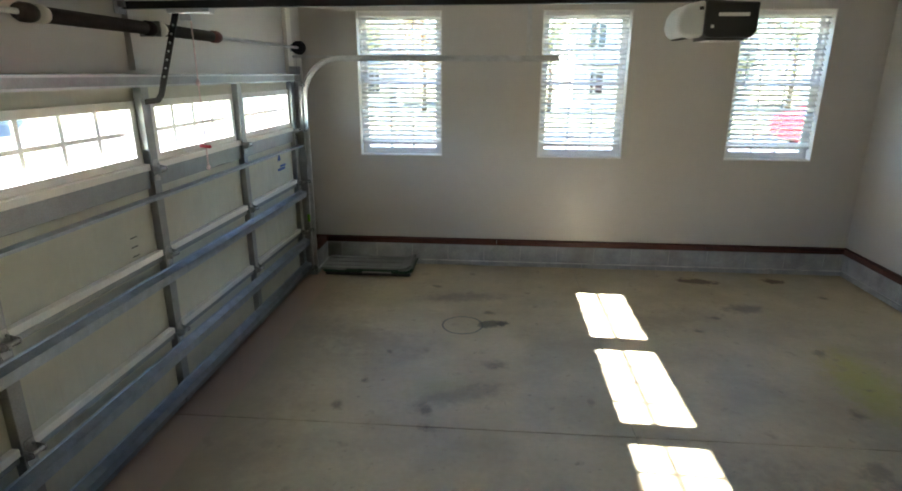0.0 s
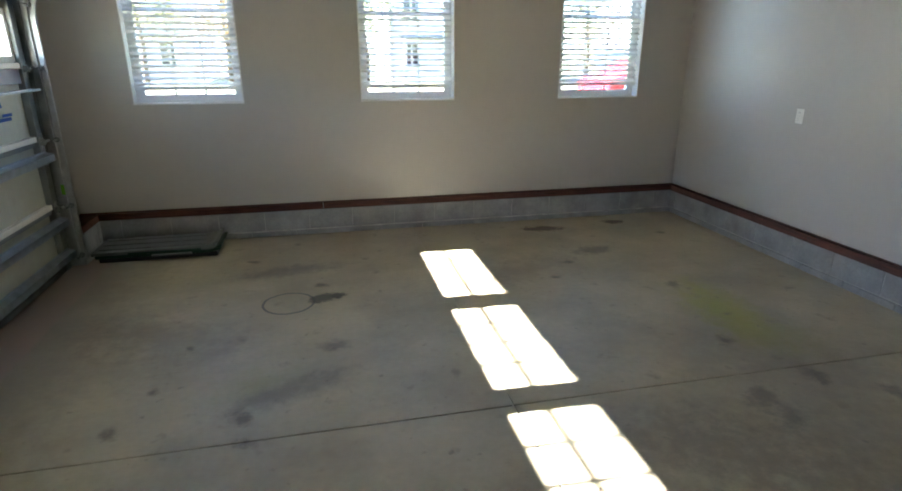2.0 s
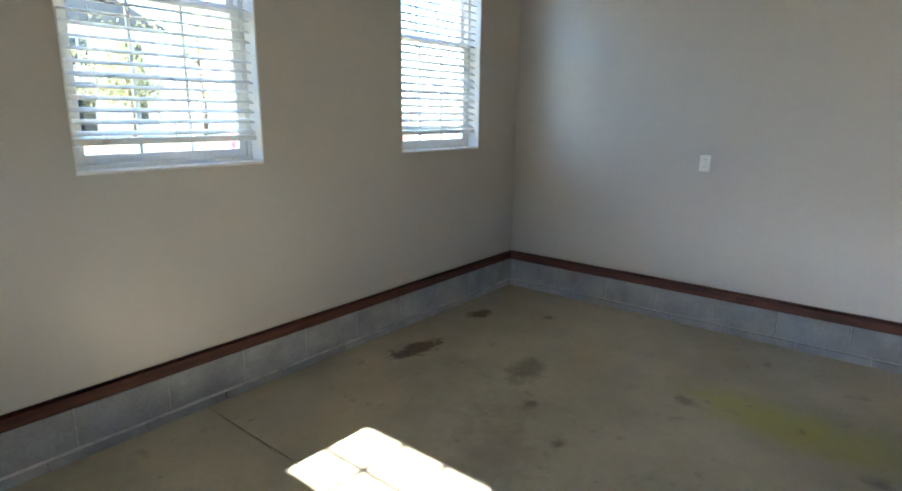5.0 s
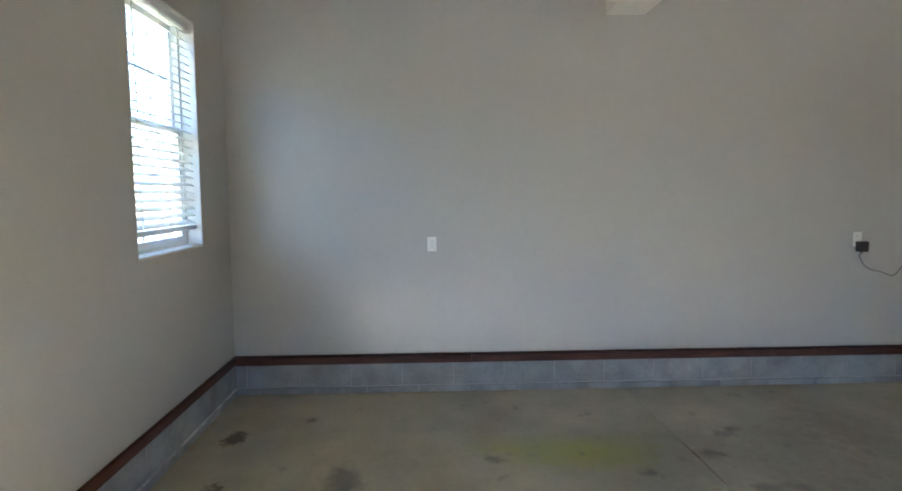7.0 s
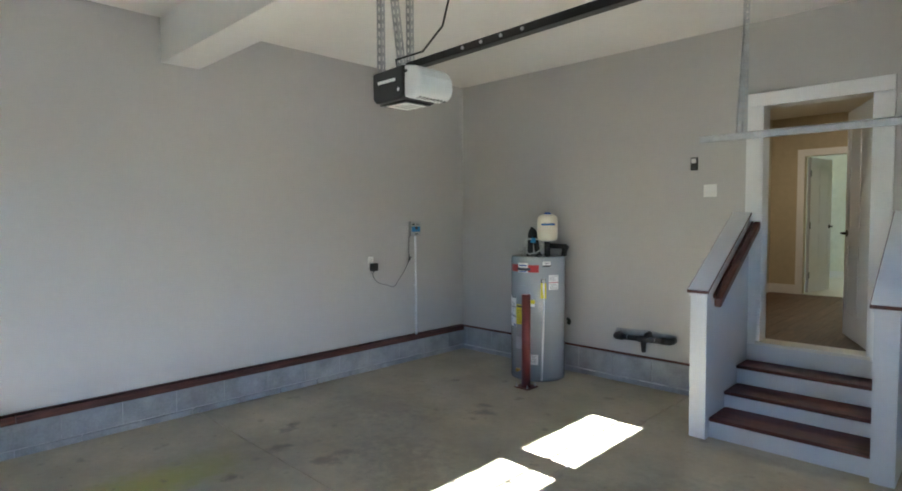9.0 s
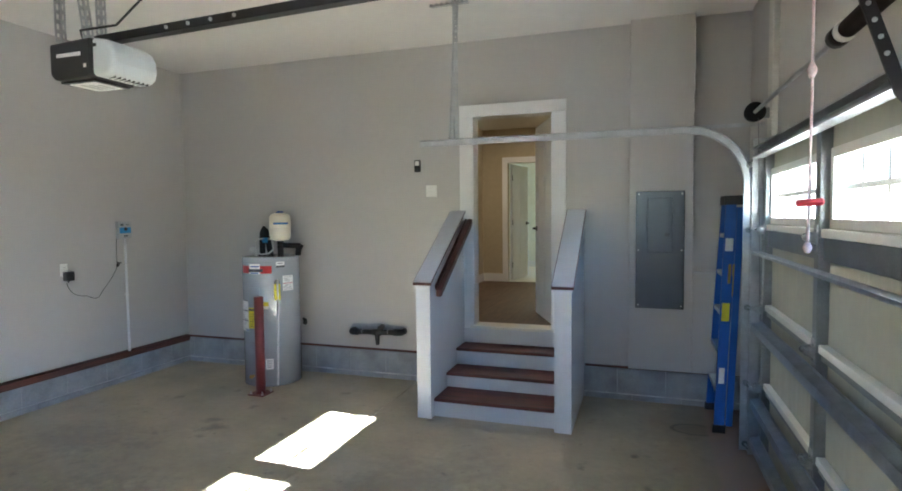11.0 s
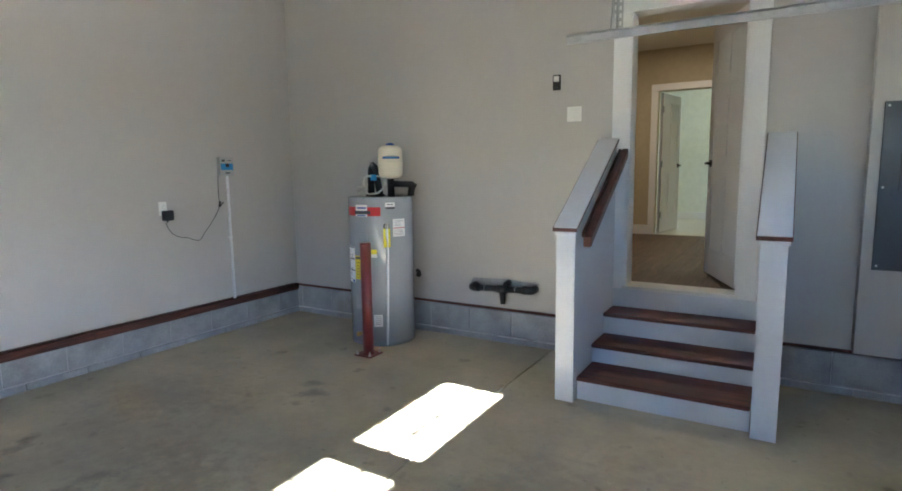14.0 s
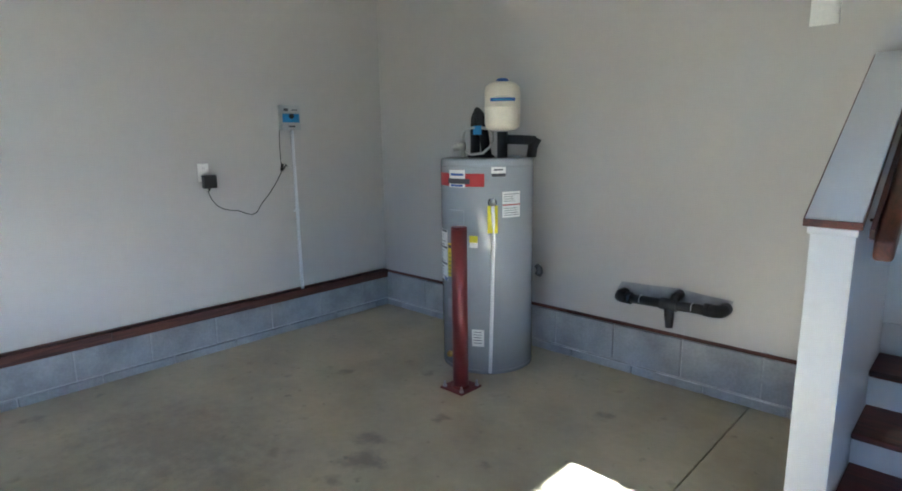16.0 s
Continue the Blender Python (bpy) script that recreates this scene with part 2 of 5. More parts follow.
M_GALV = mat("galvanised steel", (0.5, 0.51, 0.515), 0.37, 1.0, var=0.16, scale=14, grain=0.12, bump=0.04)
M_STILE = mat("dull galvanised stile", (0.3, 0.315, 0.315), 0.4, 0.9, var=0.14, scale=9, grain=0.1)
M_HINGE = mat("zinc-plated hinge", (0.42, 0.42, 0.41), 0.42, 0.9, var=0.3, scale=40, grain=0.2)
M_DOORPANEL = mat("door panel backing", (0.52, 0.52, 0.425), 0.6, var=0.05, scale=1.3, grain=0.03, bump=0.08, bump_scale=40, dirt=(0.36, 0.36, 0.3), dirt_amt=0.45, dirt_scale=1.8)
M_DOORPANEL_N = M_DOORPANEL.node_tree.nodes
wr_map, wr_tex, wr_bump = M_DOORPANEL_N.new("ShaderNodeMapping"), M_DOORPANEL_N.new("ShaderNodeTexNoise"), M_DOORPANEL_N.new("ShaderNodeBump")
wr_map.inputs["Scale"].default_value = (1, 7.0, 0.5)
wr_tex.inputs["Scale"].default_value, wr_tex.inputs["Detail"].default_value, wr_tex.inputs["Distortion"].default_value = 1.0, 4, 0.6
wr_bump.inputs["Strength"].default_value, wr_bump.inputs["Distance"].default_value = 0.5, 0.02
M_DOORPANEL.node_tree.links.new(M_DOORPANEL_N.new("ShaderNodeNewGeometry").outputs["Position"], wr_map.inputs["Vector"])
M_DOORPANEL.node_tree.links.new(wr_map.outputs[0], wr_tex.inputs["Vector"])
M_DOORPANEL.node_tree.links.new(wr_tex.outputs[0], wr_bump.inputs["Height"])
M_DOORPANEL.node_tree.links.new(wr_bump.outputs[0], M_DOORPANEL_N["Principled BSDF"].inputs["Normal"])
M_DOOREDGE = mat("white door rail", (0.78, 0.77, 0.72), 0.45, var=0.06, scale=6, grain=0.04)
M_BLACK = mat("black plastic", (0.02, 0.02, 0.021), 0.4, var=0.15, scale=8)
M_BLACKSTEEL = mat("black steel", (0.018, 0.017, 0.018), 0.38, 0.3, var=0.2, scale=10)
M_SPRING = mat("oiled spring steel", (0.03, 0.022, 0.02), 0.45, 0.6, var=0.25, scale=30, grain=0.3)
M_REDCONE = mat("red painted casting", (0.11, 0.02, 0.017), 0.5, var=0.2, scale=20)
M_VINYL = mat("white vinyl", (0.8, 0.8, 0.8), 0.4, var=0.02)
M_SLAT = translucent_mat("white blind slat", (0.84, 0.85, 0.85), 0.22)
M_OPLENS = translucent_mat("milky opener lens", (0.72, 0.74, 0.73), 0.2)
M_GLASS = glass_mat("window glass", (0.93, 0.95, 0.95))
M_TANK = mat("grey enamel", (0.34, 0.365, 0.385), 0.15, 0.0, var=0.03, scale=2, grain=0.02, spec=0.8, rough_var=0.0)
M_BOLLARD = mat("red oxide paint", (0.14, 0.022, 0.022), 0.4, var=0.15, scale=12, grain=0.1)
M_CREAM = mat("cream enamel", (0.74, 0.68, 0.55), 0.35, var=0.03)
M_RUBBER = mat("black foam sleeve", (0.014, 0.014, 0.015), 0.75, var=0.2, scale=30, bump=0.3)
M_ABS = mat("black drain plastic", (0.017, 0.017, 0.018), 0.45, var=0.25, scale=25)
M_CHROME = mat("braided steel", (0.55, 0.54, 0.5), 0.3, 1.0, var=0.15, scale=60, grain=0.2)
M_PVC = mat("white plastic pipe", (0.76, 0.77, 0.78), 0.4, var=0.02)
M_PLATEWHITE = mat("white switch plate", (0.82, 0.81, 0.77), 0.35, var=0.015)
M_PANELGREY = mat("grey panel enamel", (0.115, 0.13, 0.145), 0.2, 0.2, var=0.05, scale=4, grain=0.03)
M_BLUE = mat("blue fibreglass", (0.012, 0.1, 0.42), 0.42, var=0.1, scale=10, grain=0.06)
M_ALU = mat("aluminium", (0.6, 0.6, 0.6), 0.4, 1.0, var=0.1, scale=12)
M_YELLOW = mat("yellow label", (0.72, 0.62, 0.02), 0.5, var=0.05)
M_LABELWHITE = mat("white label", (0.78, 0.78, 0.76), 0.5, var=0.03)
M_INK = mat("printed dark ink", (0.05, 0.05, 0.06), 0.5)
M_INKRED = mat("printed red ink", (0.42, 0.02, 0.02), 0.45)
M_INKBLUE = mat("printed blue ink", (0.01, 0.07, 0.32), 0.45)
M_SKYBLUE = mat("light blue plastic", (0.03, 0.23, 0.5), 0.45)
M_REDCORD = mat("red rubber handle", (0.5, 0.02, 0.03), 0.4)
M_CTL = mat("grey controller plastic", (0.42, 0.43, 0.42), 0.45, var=0.03)
M_PINKCORD = mat("faded red and white cord", (0.68, 0.52, 0.5), 0.8, var=0.3, scale=60)
M_TRAY = mat("dull grey plastic", (0.13, 0.14, 0.135), 0.45, var=0.2, scale=5, dirt=(0.25, 0.26, 0.25), dirt_amt=0.6, dirt_scale=4)
M_GREENEDGE = mat("dark green plastic", (0.012, 0.042, 0.027), 0.35, var=0.2, scale=9)
M_TAN = mat("tan wall paint", (0.46, 0.405, 0.285), 0.6, var=0.02, scale=1)
M_BATH = mat("pale bathroom paint", (0.74, 0.76, 0.66), 0.5, var=0.02, scale=1)
M_HALLFLOOR = wood("brown plank floor", (0.04, 0.02, 0.011), (0.13, 0.07, 0.036), 1, 0.52)
M_TILE = mat("pale floor tile", (0.66, 0.66, 0.6), 0.35, var=0.06, scale=5)
M_BRONZE = mat("dark bronze", (0.03, 0.022, 0.018), 0.35, 0.8)
M_BRASS = mat("worn brass", (0.45, 0.3, 0.1), 0.35, 1.0)
M_GREENTAG = mat("lime green tag", (0.2, 0.55, 0.03), 0.5)

# ---- helpers for geometry ----


def box(bm, x0, x1, y0, y1, z0, z1, bevel=0.0):
    vs = [bm.verts.new((x, y, z)) for x in (x0, x1) for y in (y0, y1) for z in (z0, z1)]
    fs = [bm.faces.new([vs[i] for i in f]) for f in ((0, 1, 3, 2), (4, 6, 7, 5), (0, 4, 5, 1), (2, 3, 7, 6), (0, 2, 6, 4), (1, 5, 7, 3))]
    if bevel:
        es = list({e for f in fs for e in f.edges})
        bmesh.ops.bevel(bm, geom=es, offset=bevel, segments=2, affect="EDGES", profile=0.5)
    return bm


def bx(x0, x1, y0, y1, z0, z1, bevel=0.0):
    return box(bmesh.new(), min(x0, x1), max(x0, x1), min(y0, y1), max(y0, y1), min(z0, z1), max(z0, z1), bevel)


def ring_frame(p, q, r, seg):
    d = (Vector(q) - Vector(p)).normalized()
    a = d.orthogonal().normalized()
    return [(a * math.cos(2 * math.pi * i / seg) + d.cross(a) * math.sin(2 * math.pi * i / seg)) * r for i in range(seg)]


def tube(bm, pts, r, seg=12, caps=True):
    """A round tube along points; r is one radius or one per point."""
    pts = [Vector(p) for p in pts]
    rs = r if isinstance(r, (list, tuple)) else [r] * len(pts)
    a = (pts[1] - pts[0]).orthogonal().normalized()
    rings = []
    for i, p in enumerate(pts):
        d = (pts[min(i + 1, len(pts) - 1)] - pts[max(i - 1, 0)]).normalized()
        a = (a - d * a.dot(d)).normalized()
        c = d.cross(a)
        rings.append([bm.verts.new(p + (a * math.cos(2 * math.pi * k / seg) + c * math.sin(2 * math.pi * k / seg)) * rs[i]) for k in range(seg)])
    for u, v in zip(rings, rings[1:]):
        for k in range(seg):
            f = bm.faces.new((u[k], u[(k + 1) % seg], v[(k + 1) % seg], v[k]))
            f.smooth = True
    if caps:
        bm.faces.new(list(reversed(rings[0])))
        bm.faces.new(rings[-1])
    return bm


def tb(pts, r, seg=12):
    return tube(bmesh.new(), pts, r, seg)


def lathe(profile, cx, cy, seg=40, smooth=True):
    """A turned body about an upright axis; profile: (radius, height) from bottom to top."""
    bm = bmesh.new()
    rings = [[bm.verts.new((cx + r * math.cos(2 * math.pi * k / seg), cy + r * math.sin(2 * math.pi * k / seg), z)) for k in range(seg)] for r, z in profile]
    for u, v in zip(rings, rings[1:]):
        for k in range(seg):
            f = bm.faces.new((u[k], u[(k + 1) % seg], v[(k + 1) % seg], v[k]))
            f.smooth = smooth
    bm.faces.new(list(reversed(rings[0])))
    bm.faces.new(rings[-1])
    return bm


def prism(poly, axis, a, b):
    """A polygon pushed along an axis from a to b. axis 0: poly is (y, z); 1: (x, z); 2: (x, y)."""
    bm = bmesh.new()

    def at(p, v):
        return (v, p[0], p[1]) if axis == 0 else (p[0], v, p[1]) if axis == 1 else (p[0], p[1], v)
    lo = [bm.verts.new(at(p, a)) for p in poly]
    hi = [bm.verts.new(at(p, b)) for p in poly]
    bm.faces.new(lo)
    bm.faces.new(list(reversed(hi)))
    for i in range(len(poly)):
        j = (i + 1) % len(poly)
        bm.faces.new((lo[i], hi[i], hi[j], lo[j]))
    bmesh.ops.recalc_face_normals(bm, faces=bm.faces)
    return bm


def soft(bm, w, segments=2):
    """Rounds the edges of a whole bmesh."""
    bmesh.ops.bevel(bm, geom=[e for e in bm.edges if e.calc_face_angle(0) > 0.5], offset=w, segments=segments, affect="EDGES", profile=0.5)
    return bm


def merged(*bms):
    out = bmesh.new()
    for b in bms:
        me = bpy.data.meshes.new("tmp")
        b.to_mesh(me)
        b.free()
        out.from_mesh(me)
        bpy.data.meshes.remove(me)
    return out


def mesh_of(name, bm, material):
    me = bpy.data.meshes.new(name)
    bmesh.ops.recalc_face_normals(bm, faces=bm.faces)
    bm.to_mesh(me)
    bm.free()
    me.materials.append(material)
    return me


def part(name, bm, material, parent, label=""):
    ob = new(name, mesh_of(name, bm, material))
    ob.parent = parent
    if parent.type == "EMPTY":
        ob.matrix_parent_inverse = parent.matrix_basis.inverted()
    return tagged(ob, label)


def thing(name, x, y, z, label, category, group=""):
    e = new(name)
    e.empty_display_size = 0.1
    e.matrix_basis = Matrix.Translation((x, y, z))
    return tagged(e, label, category, group)


def solid(name, bm, material, label, category, kind="", group=""):
    return tagged(new(name, mesh_of(name, bm, material)), label, category, group, kind)


def structure(name, bm, material, label, category):
    return solid(name, bm, material, label, category, "structure")


def wall_bm(axis, face, thick, a0, a1, z0, z1, holes=()):
    """A wall along x (axis 0) or y (axis 1) from its face outward by thick, with openings (a, b, z, z)."""
    bm = bmesh.new()

    def add(p, q, r, s):
        if q - p < 1e-4 or s - r < 1e-4:
            return
        f0, f1 = sorted((face, face + thick))
        if axis == 0:
            box(bm, p, q, f0, f1, r, s)
        else:
            box(bm, f0, f1, p, q, r, s)
    x = a0
    for h in sorted(holes):
        add(x, h[0], z0, z1)
        add(h[0], h[1], z0, h[2])
        add(h[0], h[1], h[3], z1)
        x = h[1]
    add(x, a1, z0, z1)
    bmesh.ops.remove_doubles(bm, verts=bm.verts, dist=1e-5)
    return bm


# ---- the room ----
XW, XE, YS, YN, ZC = -2.008, 3.95, 0.0, 6.61, 3.37
ZB, ZP, ZD = 0.247, 0.305, 0.311          # top of the blocks, of the sill plate, foot of the plaster
ZF = 0.324                                 # foot of the plaster where a shadow gap shows above the plate
HALL = 0.61                                # floor of the house
WINDOWS = ((-1.40, -0.49), (0.55, 1.45), (2.52, 3.41))
WZ0, WZ1 = 1.26, 2.76
DOOR_X0, DOOR_X1, DOOR_Z = -0.36, 0.42, HALL + 2.035
GY0, GY1, GZ = 1.09, 6.05, 2.13            # the overhead door

floor = structure("floor", bx(-2.3, XE + 0.2, -0.2, YN + 0.2, -0.2, -0.012), M_FLOOR, "worn grey concrete garage floor slab with stains and painted shade by the door", "floor")
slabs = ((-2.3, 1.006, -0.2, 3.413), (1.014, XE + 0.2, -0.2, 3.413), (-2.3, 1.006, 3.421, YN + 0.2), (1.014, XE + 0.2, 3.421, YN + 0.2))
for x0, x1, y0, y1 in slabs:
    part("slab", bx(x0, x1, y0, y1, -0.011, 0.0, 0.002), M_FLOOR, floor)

wall_n = structure("wall_north", wall_bm(0, YN, 0.18, XW - 0.2, XE + 0.2, ZF, ZC + 0.1, [(a, b, WZ0, WZ1) for a, b in WINDOWS]), M_WALL, "greige painted plaster wall with three windows", "wall")
wall_e = structure("wall_east", wall_bm(1, XE, 0.18, -0.2, YN, ZF, ZC + 0.1), M_WALL, "greige painted plaster wall, slightly glossy", "wall")
wall_s = structure("wall_south", wall_bm(0, YS, -0.14, XW - 0.2, XE + 0.2, ZD, ZC + 0.1, [(DOOR_X0 - 0.02, DOOR_X1 + 0.02, ZD, DOOR_Z + 0.02)]), M_WALL, "greige painted plaster wall with the house door", "wall")
wall_w = structure("wall_west", wall_bm(1, XW, -0.16, -0.14, YN + 0.18, 0.0, ZC + 0.1, [(GY0 + 0.02, GY1 - 0.02, 0.0, GZ - 0.02)]), M_WALL, "greige painted wall round the overhead door", "wall")
structure("ceiling", bx(XW - 0.2, XE + 0.2, -0.14, YN + 0.2, ZC, ZC + 0.15), M_CEIL, "flat white painted garage ceiling", "ceiling")
structure("ceiling_beam", bx(XW, XE - 0.003, 3.34, 3.65, 3.0, ZC - 0.003, 0.006), M_CEIL, "boxed white ceiling beam", "beam")
structure("chase_wall", merged(bx(-1.565, -1.045, 0.003, 0.12, ZD + 0.012, ZC - 0.003, 0.004), bx(XW + 0.003, -1.566, 0.003, 0.12, ZD + 0.012, 1.2, 0.004)), M_WALL, "boxed-out greige wall section behind the electrical panel", "wall")

# thin irregular grey patch on the wall by the drain pipe
part("wall_patch", prism([(1.79, 0.5), (1.76, 0.56), (1.6, 0.565), (1.42, 0.575), (1.25, 0.56), (1.13, 0.555), (1.15, 0.49), (1.4, 0.485), (1.6, 0.48)], 1, 0.0005, 0.002), M_PATCH, wall_s, "grey patch round the drain pipe")

# block footing of each wall: core, sill plate, blocks
random.seed(3)


def footing(name, wall, axis, face, out, a0, a1, plate_mat, plate_face, first, ZB=ZB, ZP=ZP, ledge=None):
    """Block kerb under a wall, face at `face`, running from a0 to a1; out is the way to the outside."""
    def b(p, q, f0, f1, z0, z1, bev=0.0):
        f0, f1 = face + out * f0, face + out * f1
        return bx(p, q, f0, f1, z0, z1, bev) if axis == 0 else bx(f0, f1, p, q, z0, z1, bev)
    part("mortar", b(a0, a1, 0.006, 0.18, 0.0, ZB - 0.003), M_MORTAR, wall, "pale mortar bed behind the blocks")
    if ledge is not None:
        part("mortar_ledge", b(ledge, min(a1, XE) - 0.01, -0.0165, 0.002, 0.0505, 0.0565, 0.002), M_LEDGE, wall, "pale smeared mortar line")
    x = a0
    while x < a1 - 0.02:
        y = min(a1, x + random.uniform(2.0, 2.6))
        part("sill_plate", b(x + 0.002, y - 0.002, plate_face, 0.16, ZB, ZP, 0.003), plate_mat, wall, "red-brown treated sill plate")
        x = y
    courses = ((0.0, 0.052, 0.13), (0.058, ZB, 0.0))
    for z0, z1, shift in courses:
        x = first - shift
        while x < a1:
            p, q = max(a0, x + 0.004), min(a1, x + 0.413)
            if q - p > 0.03:
                o = random.uniform(-0.002, 0.002) + (-0.012 if z0 == 0.0 else 0.0)
                part("block", b(p, q, o, 0.1, z0 + 0.001, z1 - 0.002, 0.004), M_BLOCK, wall)
            x += 0.417


part("stem_wall", bx(-0.66, 0.66, -0.14, -0.003, 0.0, ZD + 0.001), M_MORTAR, wall_s)
part("stem_wall", bx(DOOR_X0 - 0.019, DOOR_X1 + 0.019, -0.139, -0.003, ZD + 0.002, HALL - 0.0225), M_MORTAR, wall_s)
footing("north", wall_n, 0, YN, 1, XW + 0.001, XE + 0.12, M_PLATE_X, -0.004, -2.09, ledge=-0.72)
footing("east", wall_e, 1, XE, 1, -0.12, YN - 0.006, M_PLATE_Y, -0.012, -0.15, 0.243, 0.305)
part("upper_plate", bx(XW + 0.001, XE + 0.12, YN + 0.03, YN + 0.16, ZP + 0.001, ZF - 0.0005), M_PLATE_X, wall_n, "second sill plate set back in the gap")
part("upper_plate", bx(XE + 0.03, XE + 0.16, -0.12, YN - 0.006, ZP + 0.001, ZF - 0.0005), M_PLATE_Y, wall_e, "second sill plate set back in the gap")
footing("south", wall_s, 0, YS, -1, 0.65, XE - 0.002, M_PLATE_X, 0.008, 0.55, 0.284, 0.308, 0.66)
footing("south", wall_s, 0, YS, -1, XW + 0.001, -0.65, M_PLATE_X, 0.008, -2.2, 0.284, 0.308, XW + 0.05)
footing("west", wall_w, 1, XW + 0.168, -1, GY1 + 0.08, YN - 0.012, M_PLATE_Y, 0.004, 6.1)

# ---- windows with blinds ----


def sash_bm(x0, x1, y0, y1, z0, z1, w):
    bm = bmesh.new()
    box(bm, x0, x0 + w, y0, y1, z0, z1)
    box(bm, x1 - w, x1, y0, y1, z0, z1)
    box(bm, x0 + w, x1 - w, y0, y1, z0, z0 + w)
    box(bm, x0 + w, x1 - w, y0, y1, z1 - w, z1)
    return bm


def window(i, x0, x1):
    win = thing("window_%d" % i, (x0 + x1) / 2, YN + 0.12, WZ0, "white vinyl double-hung window with grilles in a plastered recess", "window")
    tagged(win, kind="structure")
    y0 = YN + 0.1
    zm = 2.03
    part("window_frame", sash_bm(x0, x1, y0, y0 + 0.075, WZ0, WZ1, 0.035), M_VINYL, win)
    part("window_sill", bx(x0 + 0.001, x1 - 0.001, YN + 0.002, y0 - 0.001, WZ0 + 0.001, WZ0 + 0.014, 0.003), M_REVEAL, win)
    for side, xa in (("l", x0 + 0.001), ("r", x1 - 0.009)):
        part("reveal", bx(xa, xa + 0.008, YN + 0.002, y0 - 0.001, WZ0 + 0.015, WZ1 - 0.009), M_REVEAL, win)
    part("reveal", bx(x0 + 0.001, x1 - 0.001, YN + 0.002, y0 - 0.001, WZ1 - 0.008, WZ1 - 0.001), M_REVEAL, win)
    for z0, z1, yy in ((WZ0 + 0.036, zm + 0.03, y0 + 0.006), (zm - 0.012, WZ1 - 0.036, y0 + 0.04)):
        sash = part("sash", sash_bm(x0 + 0.036, x1 - 0.036, yy, yy + 0.03, z0, z1, 0.042), M_VINYL, win)
        xa, xb, za, zb = x0 + 0.078, x1 - 0.078, z0 + 0.042, z1 - 0.042
        pane = part("pane", bx(xa, xb, yy + 0.012, yy + 0.016, za, zb), M_GLASS, sash, "clear glass pane")
        pane.visible_shadow = False
        for k in (1, 2):
            xm = xa + (xb - xa) * k / 3
            part("muntin", bx(xm - 0.008, xm + 0.008, yy + 0.017, yy + 0.024, za, zb), M_VINYL, sash)
        zc = (za + zb) / 2
        part("muntin", bx(xa, xb, yy + 0.0175, yy + 0.0235, zc - 0.008, zc + 0.008), M_VINYL, sash)


def blind(x0, x1, seed, open_angle):
    rnd = random.Random(seed)
    b = thing("window_blind", (x0 + x1) / 2, YN + 0.05, WZ1, "white slatted window blind, raised a little above the sill", "blind", "blinds in the north windows")
    xa, xb, yc = x0 + 0.02, x1 - 0.02, YN + 0.055
    part("headrail", bx(xa, xb, yc - 0.024, yc + 0.024, WZ1 - 0.052, WZ1 - 0.009, 0.004), M_VINYL, b)
    zlow = WZ0 + 0.122
    part("bottom_rail", bx(xa, xb, yc - 0.026, yc + 0.026, zlow, zlow + 0.03, 0.004), M_SLAT, b)
    z, me = zlow + 0.052, None
    while z < WZ1 - 0.07:
        if me is None:
            bm = bmesh.new()
            n = 5
            w, th, tilt = 0.052, 0.003, radians(open_angle)
            prof = []
            for k in range(n + 1):
                u = (k / n - 0.5) * w
                v = 0.0025 * (1 - (2 * k / n - 1) ** 2)
                prof.append((u, v))
            poly = prof + [(u, v - th) for u, v in reversed(prof)]
            poly = [(u * math.cos(tilt) - v * math.sin(tilt), u * math.sin(tilt) + v * math.cos(tilt)) for u, v in poly]
            me = mesh_of("slat", prism(poly, 0, -(xb - xa) / 2, (xb - xa) / 2), M_SLAT)
        s = new("slat", me)
        s.parent = b
        s.matrix_parent_inverse = b.matrix_basis.inverted()
        s.matrix_basis = pose((xa + xb) / 2, yc, z, rnd.uniform(-2, 2), rnd.uniform(-0.08, 0.08), 0)
        z += 0.05
    for f in (0.13, 0.5, 0.87):
        xm = xa + (xb - xa) * f
        part("ladder_cord", tb([(xm, yc - 0.027, zlow + 0.02), (xm, yc - 0.027, WZ1 - 0.05)], 0.0013, 5), M_VINYL, b)
    part("tilt_wand", tb([(xa + 0.09, yc - 0.034, WZ1 - 0.055), (xa + 0.092, yc - 0.036, WZ1 - 0.75)], 0.004, 6), M_VINYL, b, "clear plastic tilt wand")


for i, ((a, c), open_angle) in enumerate(zip(WINDOWS, (28, 20, 27))):
    window(i + 1, a, c)
    blind(a, c, i, open_angle)

